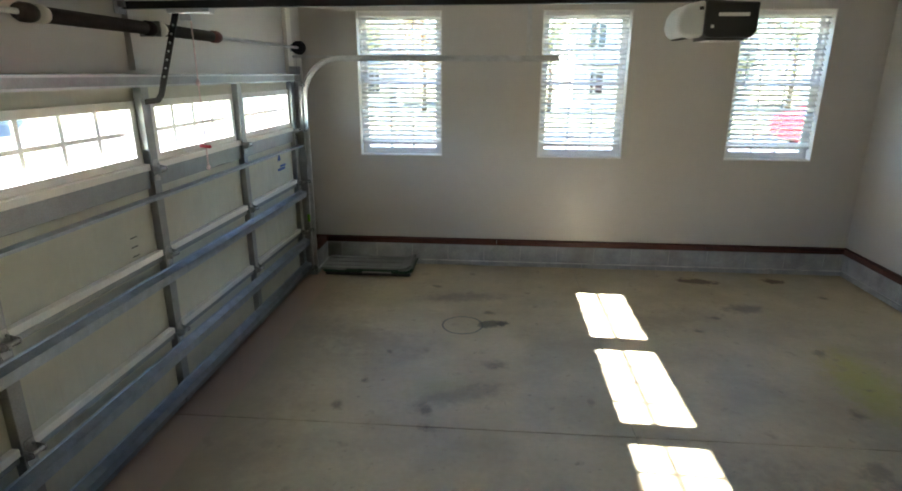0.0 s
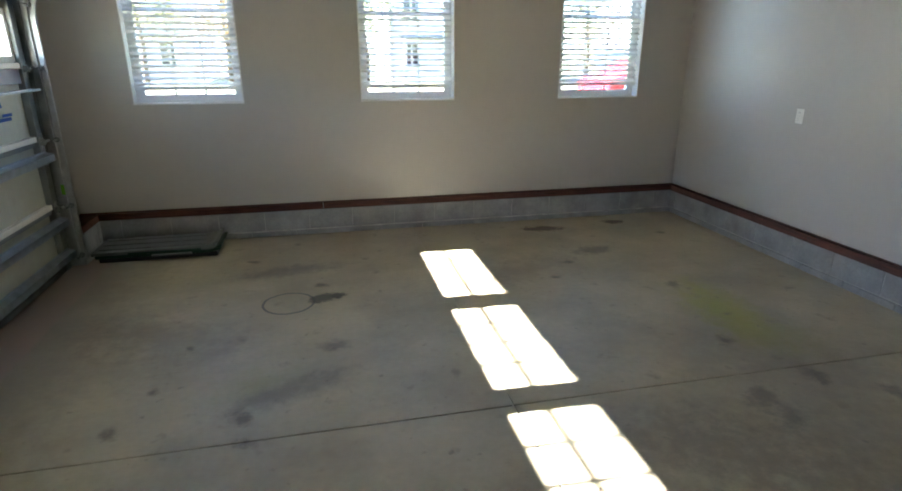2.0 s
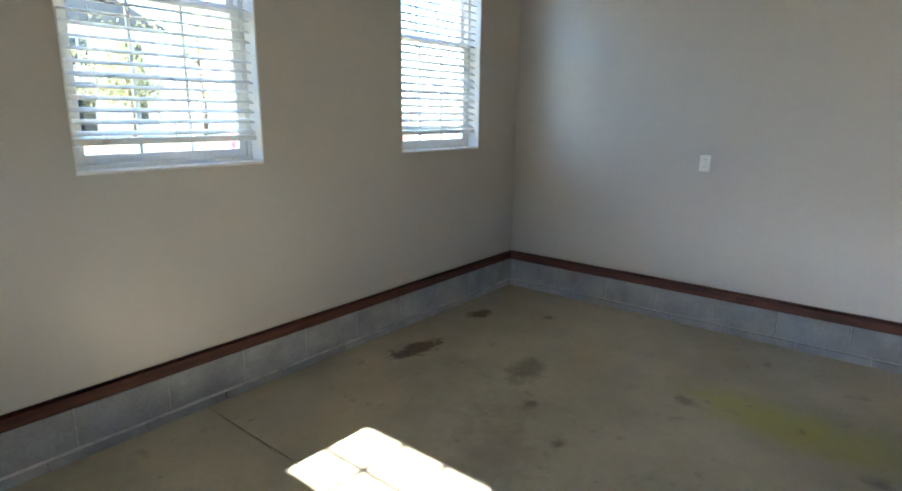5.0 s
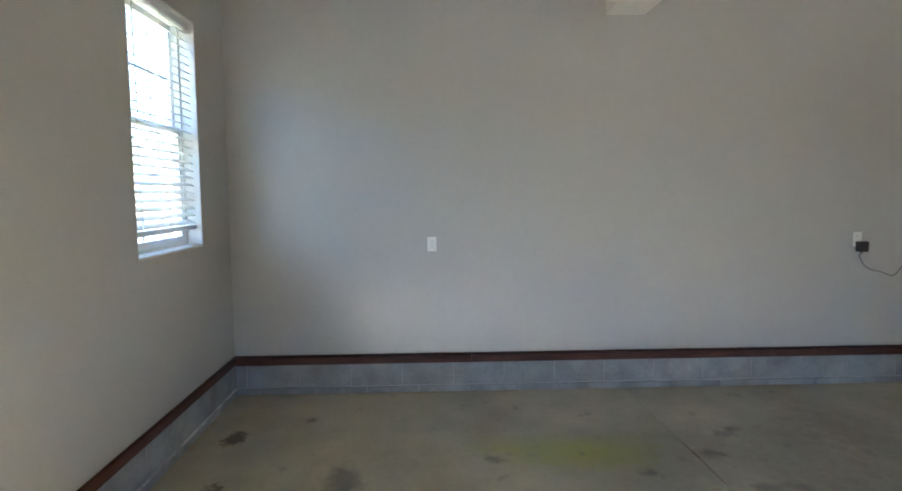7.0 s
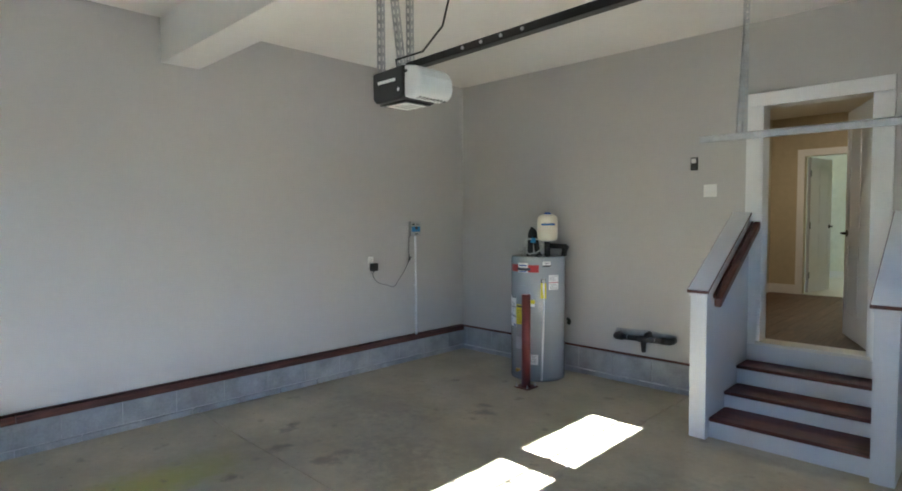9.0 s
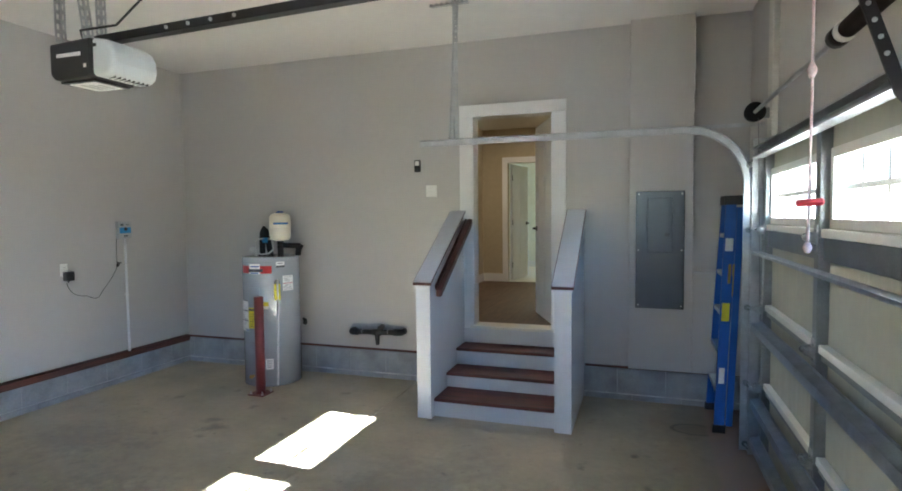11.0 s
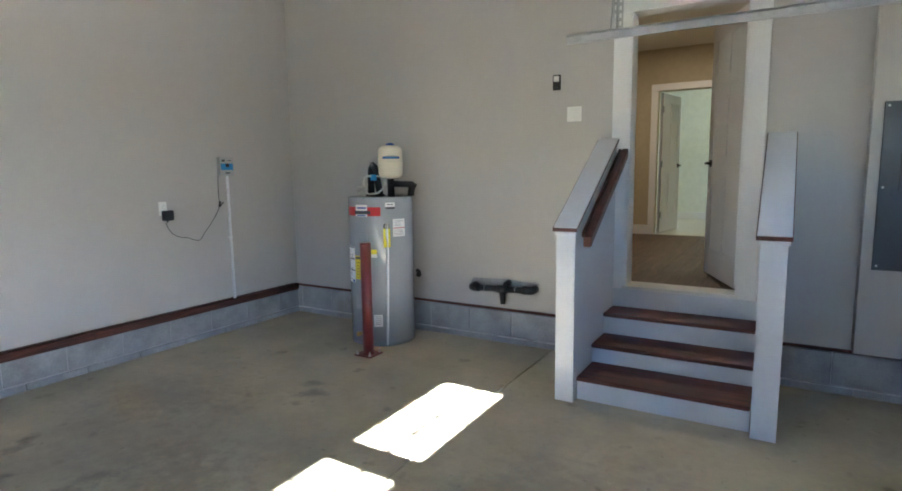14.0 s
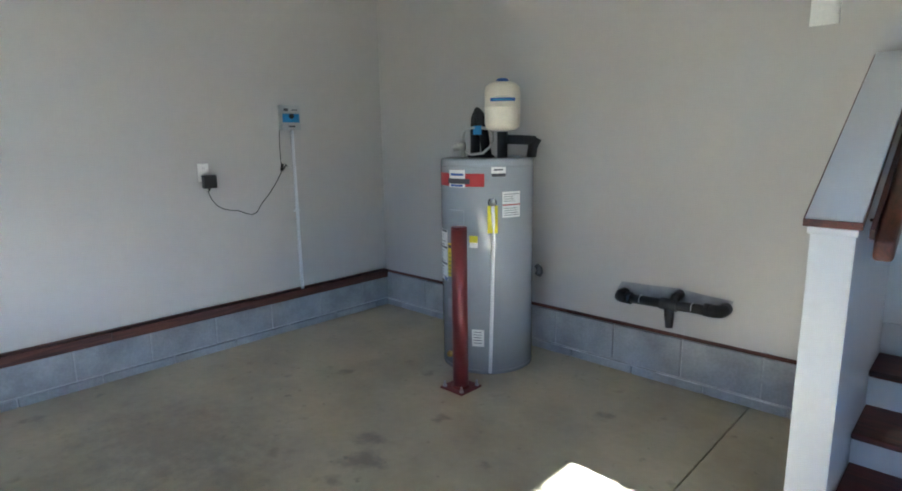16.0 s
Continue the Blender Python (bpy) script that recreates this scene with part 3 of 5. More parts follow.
# ---- overhead door ----
DX = -1.965                      # inner skin of the door
PITCH = (GY1 - GY0) / 4
SECT = [0.012, 0.525, 1.05, 1.58, GZ]
door = thing("garage_door", DX, (GY0 + GY1) / 2, 0.0, "closed white sectional overhead door with a row of windows and galvanised struts", "garage door")
GLZ0, GLZ1, GLW = 1.655, 1.95, 1.03
for k in range(4):
    z0, z1 = SECT[k] + 0.0002, SECT[k + 1]
    holes = []
    if k == 3:
        holes = [(GY0 + PITCH * (i + 0.5) - GLW / 2, GY0 + PITCH * (i + 0.5) + GLW / 2, GLZ0, GLZ1) for i in range(4)]
    section = part("panel_section", wall_bm(1, DX, -0.04, GY0, GY1, z0, z1, holes), M_DOORPANEL, door, "dull white insulated door section")
    for i in range(5):
        yc = GY0 + PITCH * i
        w = 0.036
        ya, yb = (yc, yc + 0.08) if i == 0 else (yc - 0.08, yc) if i == 4 else (yc - w, yc + w)
        part("stile", merged(bx(DX + 0.001, DX + 0.05, ya, yb, z0 + 0.002, z1 - 0.002, 0.004)), M_STILE, section, "galvanised vertical stile")
    for i in range(4):
        ya = GY0 + PITCH * i + (0.082 if i == 0 else 0.038)
        yb = GY0 + PITCH * (i + 1) - (0.082 if i == 3 else 0.038)
        # folded edge rails at the foot and head of a section
        part("bottom_rail", bx(DX + 0.001, DX + 0.042, ya, yb, z0 + 0.001, z0 + 0.04, 0.004), M_DOOREDGE if k else M_STILE, section, "white folded steel rail")
        part("top_rail", bx(DX + 0.001, DX + 0.03, ya, yb, z1 - (0.105 if k == 2 else 0.035), z1 - 0.001, 0.003), M_STILE, section, "dull galvanised top rail")
    if k == 3:
        for a, b_, c, d in holes:
            fr = bmesh.new()
            for o in ((a - 0.03, a + 0.012, c - 0.03, d + 0.03), (b_ - 0.012, b_ + 0.03, c - 0.03, d + 0.03), (a + 0.012, b_ - 0.012, c - 0.03, c + 0.012), (a + 0.012, b_ - 0.012, d - 0.012, d + 0.03)):
                box(fr, DX + 0.001, DX + 0.02, o[0], o[1], o[2], o[3])
            part("window_frame", fr, M_DOOREDGE, section, "white plastic glazing frame")
            p = part("pane", bx(DX - 0.03, DX - 0.026, a, b_, c, d), M_GLASS, section, "clear glass pane")
            p.visible_shadow = False
            for j in (1, 2, 3):
                ym = a + (b_ - a) * j / 4
                part("muntin", bx(DX - 0.024, DX - 0.012, ym - 0.013, ym + 0.013, c, d), M_DOOREDGE, section)
            zm = (c + d) / 2
            part("muntin", bx(DX - 0.0235, DX - 0.0125, a, b_, zm - 0.012, zm + 0.012), M_DOOREDGE, section)


def strut(zc, h=0.075):
    x = DX + 0.052
    poly = [(x, zc - h / 2 - 0.012), (x + 0.003, zc - h / 2 - 0.012), (x + 0.003, zc - h / 2), (x + 0.055, zc - h / 2 + 0.012), (x + 0.055, zc + h / 2 - 0.012),
            (x + 0.003, zc + h / 2), (x + 0.003, zc + h / 2 + 0.012), (x, zc + h / 2 + 0.012), (x, zc + h / 2 - 0.002), (x + 0.052, zc + h / 2 - 0.014),
            (x + 0.052, zc - h / 2 + 0.014), (x, zc - h / 2 + 0.002)]
    part("strut", prism(poly, 1, GY0 + 0.01, GY1 - 0.01), M_STRUT, door, "galvanised reinforcing strut")


for zc in (0.14, 0.405, 0.925):
    strut(zc)
xs = DX + 0.052
part("strut", prism([(xs, 1.437), (xs, 1.433), (xs + 0.055, 1.433), (xs + 0.055, 1.421), (xs + 0.059, 1.421), (xs + 0.059, 1.437)], 1, GY0 + 0.01, GY1 - 0.01), M_STRUT, door, "galvanised angle strut")
for z0, z1 in ((2.058, 2.063), (2.119, 2.124)):
    part("top_flange", prism([(DX + 0.056, z0), (DX + 0.118, z0), (DX + 0.118, z1), (DX + 0.056, z1)], 1, GY0 - 0.01, GY1 + 0.01), M_GALV, door, "thin galvanised flange of the top strut")
    zl = z0 if z0 < 2.1 else z0 - 0.006
    part("top_lip", bx(DX + 0.1185, DX + 0.1215, GY0 - 0.01, GY1 + 0.01, zl, zl + 0.011), M_GALV, door, "folded lip of the top strut")
# darker steel on the web stands for shade between the two flanges
part("top_web", bx(DX + 0.051, DX + 0.0555, GY0 - 0.01, GY1 + 0.01, 2.058, 2.124), M_STILE, door, "galvanised web of the top strut, darkened for shade between the flanges")
part("bottom_seal", bx(DX - 0.045, DX + 0.02, GY0, GY1, 0.001, 0.012), M_BLACK, door, "black rubber bottom seal")
for z in SECT[1:4]:
    for i in range(5):
        yc = GY0 + PITCH * i + (0.04 if i == 0 else -0.04 if i == 4 else 0)
        leaf = prism([(yc - 0.036, z - 0.006), (yc - 0.024, z - 0.066), (yc + 0.024, z - 0.066), (yc + 0.036, z - 0.006), (yc + 0.036, z + 0.02), (yc + 0.024, z + 0.06), (yc - 0.024, z + 0.06), (yc - 0.036, z + 0.02)], 0, DX + 0.051, DX + 0.055)
        ears = [prism([(DX + 0.055, z - 0.03), (DX + 0.098, z - 0.012), (DX + 0.104, z + 0.004), (DX + 0.096, z + 0.018), (DX + 0.055, z + 0.026)], 1, yc + e - 0.0015, yc + e + 0.0015) for e in (-0.033, 0.033)]
        knuckle = tb([(DX + 0.088, yc - 0.046, z + 0.003), (DX + 0.088, yc + 0.046, z + 0.003)], 0.0095, 10)
        h = part("hinge", merged(leaf, *ears, knuckle), M_HINGE, door, "steel hinge with a rolled knuckle")
        for s in (-1, 1):
            part("bolt", tb([(DX + 0.056, yc + 0.015, z + s * 0.033), (DX + 0.062, yc + 0.015, z + s * 0.033)], 0.006, 6), M_STILE, h)
TRACK_Y = (GY0 - 0.05, GY1 + 0.05)
for z in (0.1, *SECT[1:4], 2.02):
    for ty, s in ((TRACK_Y[0], 1), (TRACK_Y[1], -1)):
        part("roller", merged(tb([(DX + 0.125, ty - 0.004 * s, z), (DX + 0.125, ty + 0.014 * s, z)], 0.021, 12), tb([(DX + 0.125, ty + 0.014 * s, z), (DX + 0.125, ty + 0.1 * s, z)], 0.006, 8)), M_STILE, door)
# maker's marks on the inside of a section: blue bars, and a warning sheet
ym = GY1 - 0.42
part("mark", merged(prism([(ym - 0.045, 1.33), (ym + 0.04, 1.33), (ym + 0.01, 1.40), (ym - 0.02, 1.375)], 0, DX + 0.001, DX + 0.003)), M_INKBLUE, door, "blue printed mark")
part("mark", merged(bx(DX + 0.001, DX + 0.003, ym - 0.05, ym + 0.13, 1.235, 1.258), bx(DX + 0.001, DX + 0.003, ym + 0.02, ym + 0.15, 1.265, 1.285)), M_INKBLUE, door, "blue printed lettering bars")
for i in range(3):
    part("mark", bx(DX + 0.001, DX + 0.003, 3.3, 3.36, 1.22 - i * 0.055, 1.226 - i * 0.055), M_INK, door, "thin dark pen stroke")


def track(y, s, far):
    t = thing("door_track", DX + 0.08, y, 0.0, "galvanised curved roller track beside the overhead door", "door track", "tracks of the overhead door")
    xv, r, zt = DX + 0.135, 0.38, 2.275
    pts = [(xv, 0.05), (xv, zt - r)]
    for k in range(1, 13):
        a = math.pi / 2 * k / 12
        pts.append((xv + r - r * math.cos(a), zt - r + r * math.sin(a)))
    pts.append((far, zt))
    bm = bmesh.new()
    # section: a rolled channel open towards the door
    prof = [(-0.026, 0.018), (-0.026, 0.0), (-0.02, -0.008), (0.02, -0.008), (0.026, 0.0), (0.026, 0.018)]
    rings = []
    for i, p in enumerate(pts):
        q0, q1 = pts[max(i - 1, 0)], pts[min(i + 1, len(pts) - 1)]
        d = Vector((q1[0] - q0[0], q1[1] - q0[1])).normalized()
        nrm = Vector((d.y, -d.x))
        rings.append([bm.verts.new((p[0] + nrm.x * u, y + v * s, p[1] + nrm.y * u)) for u, v in prof])
    for u, v in zip(rings, rings[1:]):
        for k in range(len(prof) - 1):
            bm.faces.new((u[k], u[k + 1], v[k + 1], v[k]))
    bmesh.ops.recalc_face_normals(bm, faces=bm.faces)
    bmesh.ops.solidify(bm, geom=bm.faces, thickness=0.0025)
    part("rail", bm, M_GALV, t)
    part("angle", merged(bx(xv - 0.1, far - 0.04, y - s * 0.014, y - s * 0.011, zt + 0.004, zt + 0.03)), M_GALV, t, "galvanised stiffening angle")
    part("jamb_angle", merged(bx(XW + 0.004, XW + 0.008, y - s * 0.012, y - s * 0.07, 0.02, 2.2), bx(XW + 0.008, xv - 0.03, y - s * 0.014, y - s * 0.0105, 0.02, 2.2)), M_GALV, t, "galvanised wall angle")
    for z in (0.35, 0.9, 1.5):
        part("bracket", bx(XW + 0.008, xv + 0.02, y - s * 0.0145, y - s * 0.0185, z, z + 0.05, 0.001), M_STILE, t)
    return t


tr_s = track(TRACK_Y[0], 1, 0.56)
tr_n = track(TRACK_Y[1], -1, 0.68)


def perforated(p, q, w, parent, label="perforated galvanised hanger strap"):
    """A punched angle iron from p to q."""
    p, q = Vector(p), Vector(q)
    d = (q - p).normalized()
    side = d.cross(Vector((1, 0, 0)))
    side = side.normalized() if side.length > 0.1 else d.cross(Vector((0, 1, 0))).normalized()
    nrm = d.cross(side).normalized()
    bm = bmesh.new()

    def bar(a, b, u0, u1, v0, v1):
        vs = [bm.verts.new(p + d * aa + side * u + nrm * v) for aa in (a, b) for u in (u0, u1) for v in (v0, v1)]
        for f in ((0, 1, 3, 2), (4, 6, 7, 5), (0, 4, 5, 1), (2, 3, 7, 6), (0, 2, 6, 4), (1, 5, 7, 3)):
            bm.faces.new([vs[k] for k in f])
    L = (q - p).length
    for v0 in (0, 1):
        a, b = (0, 0.002), (0, w)
        for lo, hi in ((0, w * 0.3), (w * 0.7, w)):
            bar(0, L, lo, hi, 0, 0.0025) if v0 == 0 else bar(0, L, 0, 0.0025, lo, hi)
        x = 0.0
        while x < L - 0.02:
            if v0 == 0:
                bar(x, x + 0.018, w * 0.3, w * 0.7, 0, 0.0025)
            else:
                bar(x, x + 0.018, 0, 0.0025, w * 0.3, w * 0.7)
            x += 0.042
    return part("hanger", bm, M_GALV, parent, label)


for t, y, xe in ((tr_s, TRACK_Y[0], 0.26), (tr_n, TRACK_Y[1], 0.4)):
    perforated((xe, y, 2.3), (xe, y, ZC - 0.003), 0.032, t)
    perforated((xe - 0.12, y, ZC - 0.02), (xe + 0.2, y, ZC - 0.02), 0.034, t)
    perforated((xe + 0.03, y + 0.02, 2.3), (xe - 0.03, y + 0.05 * (1 if y < 3 else -1), ZC - 0.006), 0.03, t)

# torsion shaft, springs and drums over the door
tors = thing("torsion_spring_assembly", XW, 3.57, 2.38, "torsion shaft with two dark springs, red cones and cable drums", "door spring")
SX, SZ = XW + 0.115 + 0.025, 2.375
part("shaft", tb([(SX, GY0 - 0.12, SZ), (SX, GY1 + 0.12, SZ)], 0.0127, 12), M_GALV, tors)


def spring(y0, y1):
    bm = bmesh.new()
    n = int((y1 - y0) / 0.0085)
    prof = []
    for k in range(n):
        y = y0 + (y1 - y0) * k / n
        prof += [(y, 0.031), (y + 0.0042, 0.0345)]
    tube(bm, [(SX, y, SZ) for y, r in prof], [r for y, r in prof], 18)
    part("spring", bm, M_SPRING, tors, "dark oiled torsion spring")


spring(2.85, 3.58)
spring(3.76, 4.35)
for ya, yb, m in ((2.70, 2.785, M_SPRING), (4.35, 4.45, M_REDCONE), (2.79, 2.85, M_DOOREDGE), (3.70, 3.76, M_DOOREDGE), (3.58, 3.66, M_SPRING)):
    part("winding_cone" if m == M_REDCONE else "stationary_cone", tb([(SX, ya, SZ), (SX, ya + 0.02, SZ), (SX, ya + 0.021, SZ), (SX, yb - 0.02, SZ), (SX, yb, SZ)], [0.032, 0.034, 0.041, 0.041, 0.036], 14), m, tors)
part("center_bracket", merged(bx(XW + 0.003, XW + 0.008, 3.64, 3.74, 2.28, 2.47, 0.001), bx(XW + 0.008, SX + 0.03, 3.687, 3.693, 2.335, 2.42, 0.001)), M_STILE, tors)
for y, s in ((GY0 - 0.08, 1), (GY1 + 0.08, -1)):
    part("cable_drum", tb([(SX, y - 0.03, SZ), (SX, y - 0.022, SZ), (SX, y - 0.021, SZ), (SX, y + 0.021, SZ), (SX, y + 0.022, SZ), (SX, y + 0.03, SZ)], [0.062, 0.062, 0.05, 0.05, 0.066, 0.066], 20), M_BLACKSTEEL, tors, "dark cast cable drum")
    part("lift_cable", tb([(SX - 0.02, y + 0.03 * s, SZ - 0.05), (DX + 0.03, y + 0.06 * s, 0.1)], 0.002, 5), M_STILE, tors)
    part("end_bracket", merged(bx(XW + 0.003, XW + 0.008, y - s * 0.05 - 0.03, y - s * 0.05 + 0.03, 2.29, 2.46), bx(XW + 0.008, SX + 0.03, y - s * 0.05 - 0.002, y - s * 0.05 + 0.002, 2.34, 2.41)), M_STILE, tors)

structure("trim_1", bx(XW + 0.001, XW + 0.04, GY0 - 0.2, GY0 - 0.06, 0.002, ZC - 0.003, 0.003), M_JAMB, "cream painted upright track board", "trim")
structure("trim_2", bx(XW + 0.001, XW + 0.04, GY1 + 0.06, GY1 + 0.19, 0.002, ZC - 0.003, 0.003), M_JAMB, "cream painted upright track board", "trim")
structure("trim_3", bx(XW + 0.001, XW + 0.04, 3.60, 3.78, GZ + 0.02, ZC - 0.003, 0.003), M_WALL, "painted spring anchor board above the overhead door", "trim")

# ---- the opener ----
OY = 3.375
op = thing("garage_door_opener", 1.2, OY, 2.26, "black and white ceiling-hung garage door opener with a light lens", "door opener")
part("body", soft(prism([(1.085, 2.293), (1.11, 2.278), (1.30, 2.278), (1.325, 2.303), (1.325, 2.435), (1.085, 2.445)], 1, OY - 0.118, OY + 0.118), 0.01), M_BLACK, op)
part("light_lens", soft(prism([(1.083, 2.282), (1.03, 2.274), (0.99, 2.279), (0.965, 2.298), (0.955, 2.33), (0.96, 2.375), (0.98, 2.41), (1.01, 2.43), (1.083, 2.445)], 1, OY - 0.116, OY + 0.116), 0.018, 3), M_OPLENS, op, "milky white light lens")
part("bottom_cover", bx(1.10, 1.30, OY - 0.09, OY + 0.09, 2.269, 2.277, 0.003), M_BLACK, op)
part("bottom_label", bx(1.12, 1.27, OY - 0.07, OY + 0.07, 2.2655, 2.2685), M_LABELWHITE, op, "white instruction label")
for k in range(3):
    part("label_bar", bx(1.14 + 0.035 * k, 1.16 + 0.035 * k, OY - 0.05, OY + 0.03 + 0.012 * k, 2.2647, 2.2654), M_CTL, op)
for k in range(8):
    part("vent_slot", bx(0.992, 1.03, OY - 0.09 + 0.024 * k, OY - 0.087 + 0.024 * k, 2.2735, 2.281), M_BLACK, op)
for s in (-1, 1):
    part("name_bar", bx(1.14, 1.28, OY + s * 0.1185, OY + s * 0.12, 2.372, 2.388), M_LABELWHITE, op, "pale lettering bar")
    part("name_bar", bx(1.11, 1.125, OY + s * 0.1185, OY + s * 0.12, 2.32, 2.335), M_LABELWHITE, op)
    part("side_knob", bx(1.05, 1.07, OY + s * 0.116, OY + s * 0.122, 2.40, 2.415, 0.003), M_BLACK, op)


def rail_y(x):
    return OY + (1.2 - x) * 0.056


def rail_bar(x0, x1, w, z0, z1):
    return prism([(x0, rail_y(x0) - w), (x1, rail_y(x1) - w), (x1, rail_y(x1) + w), (x0, rail_y(x0) + w)], 2, z0, z1)


part("drive_rail", merged(rail_bar(XW + 0.06, 1.2, 0.013, 2.4525, 2.487), rail_bar(XW + 0.06, 1.15, 0.021, 2.447, 2.452)), M_BLACKSTEEL, op, "black steel drive rail")
for k in range(4):
    part("rail_bolt", tb([(0.75 - 0.12 * k, rail_y(0.75 - 0.12 * k) + 0.013, 2.47), (0.75 - 0.12 * k, rail_y(0.75 - 0.12 * k) + 0.019, 2.47)], 0.008, 8), M_GALV, op)
WY = rail_y(-1.6)
part("header_bracket", merged(bx(XW + 0.041, XW + 0.046, WY - 0.05, WY + 0.05, 2.42, 2.54, 0.001), bx(XW + 0.046, XW + 0.08, WY - 0.018, WY + 0.018, 2.455, 2.485)), M_STILE, op)
part("trolley", merged(bx(-1.68, -1.44, WY - 0.035, WY + 0.035, 2.42, 2.446, 0.004), bx(-1.62, -1.56, WY - 0.012, WY + 0.012, 2.385, 2.42)), M_GALV, op, "galvanised trolley carriage")
AY = WY - 0.022
part("door_arm", prism([(-1.655, 2.42), (-1.62, 2.42), (-1.745, 2.05), (-1.77, 1.98), (-1.80, 1.945), (-1.885, 1.935), (-1.885, 1.965), (-1.815, 1.975), (-1.795, 2.0), (-1.777, 2.06)], 1, AY, AY + 0.008), M_BLACKSTEEL, op, "curved black door arm")
for k in range(7):
    zz = 2.36 - 0.045 * k
    xx = -1.641 - (2.41 - zz) * 0.335
    part("arm_hole", tb([(xx, AY - 0.002, zz), (xx, AY + 0.01, zz)], 0.007, 8), M_GALV, op)
part("door_bracket", bx(DX + 0.03, DX + 0.075, 3.485, 3.528, 1.68, 2.0, 0.002), M_STILE, op)
perforated((1.27, OY + 0.1, 2.435), (1.27, OY + 0.1, ZC - 0.003), 0.03, op)
perforated((1.27, OY - 0.1, 2.435), (1.27, OY - 0.1, ZC - 0.003), 0.03, op)
perforated((1.12, OY + 0.09, 2.44), (1.25, OY + 0.1, ZC - 0.006), 0.03, op)
perforated((1.27, OY - 0.2, ZC - 0.04), (1.27, OY + 0.2, ZC - 0.04), 0.032, op)
part("power_cord", tb([(1.2, OY + 0.05, 2.44), (1.12, OY + 0.13, 2.47), (1.0, OY + 0.06, 2.5), (0.92, OY + 0.0, 2.62), (0.84, OY - 0.02, 2.9), (0.75, OY - 0.02, ZC)], 0.005, 6), M_BLACK, op)
op.matrix_basis = Matrix.Translation((-0.012, 0.018, 0.024)) @ op.matrix_basis
OY = 3.53
pull = thing("release_cord", -1.582, OY, 2.0, "faded red and white release cord with a red handle", "pull cord")
part("cord", tb([(-1.582, OY + 0.03, 2.47), (-1.584, OY + 0.031, 2.0), (-1.582, OY + 0.03, 1.585)], 0.0038, 7), M_PINKCORD, pull)
part("handle", tb([(-1.619, OY + 0.03, 1.723), (-1.612, OY + 0.03, 1.726), (-1.559, OY + 0.03, 1.722), (-1.552, OY + 0.03, 1.72)], [0.007, 0.0105, 0.0105, 0.007], 10), M_REDCORD, pull, "red plastic handle")
part("knot", tb([(-1.582, OY + 0.03, 1.585), (-1.582, OY + 0.03, 1.6), (-1.582, OY + 0.03, 1.615)], [0.006, 0.013, 0.006], 8), M_PINKCORD, pull)
part("knot", tb([(-1.583, OY + 0.03, 2.06), (-1.583, OY + 0.03, 2.08), (-1.583, OY + 0.03, 2.1)], [0.006, 0.014, 0.006], 8), M_PINKCORD, pull)

# ---- house door and the hall behind it ----
structure("trim_4", merged(bx(DOOR_X1 + 0.001, DOOR_X1 + 0.125, 0.002, 0.022, HALL - 0.03, DOOR_Z, 0.004), bx(DOOR_X0 - 0.125, DOOR_X0 - 0.001, 0.002, 0.022, HALL - 0.03, DOOR_Z, 0.004),
                           bx(DOOR_X0 - 0.125, DOOR_X1 + 0.125, 0.002, 0.024, DOOR_Z + 0.001, DOOR_Z + 0.115, 0.004)), M_WHITE, "wide flat white door casing", "door casing")
structure("trim_5", merged(bx(DOOR_X1 - 0.012, DOOR_X1 + 0.018, -0.16, 0.02, HALL, DOOR_Z, 0.002), bx(DOOR_X0 - 0.018, DOOR_X0 + 0.012, -0.16, 0.02, HALL, DOOR_Z, 0.002),
                           bx(DOOR_X0 - 0.018, DOOR_X1 + 0.018, -0.16, 0.02, DOOR_Z + 0.0005, DOOR_Z + 0.018)), M_WHITE, "white door jamb lining", "door jamb")
structure("threshold", bx(DOOR_X0 - 0.017, DOOR_X1 + 0.017, -0.17, 0.05, HALL - 0.022, HALL + 0.006, 0.004), M_JAMB, "pale metal and wood door threshold", "threshold")


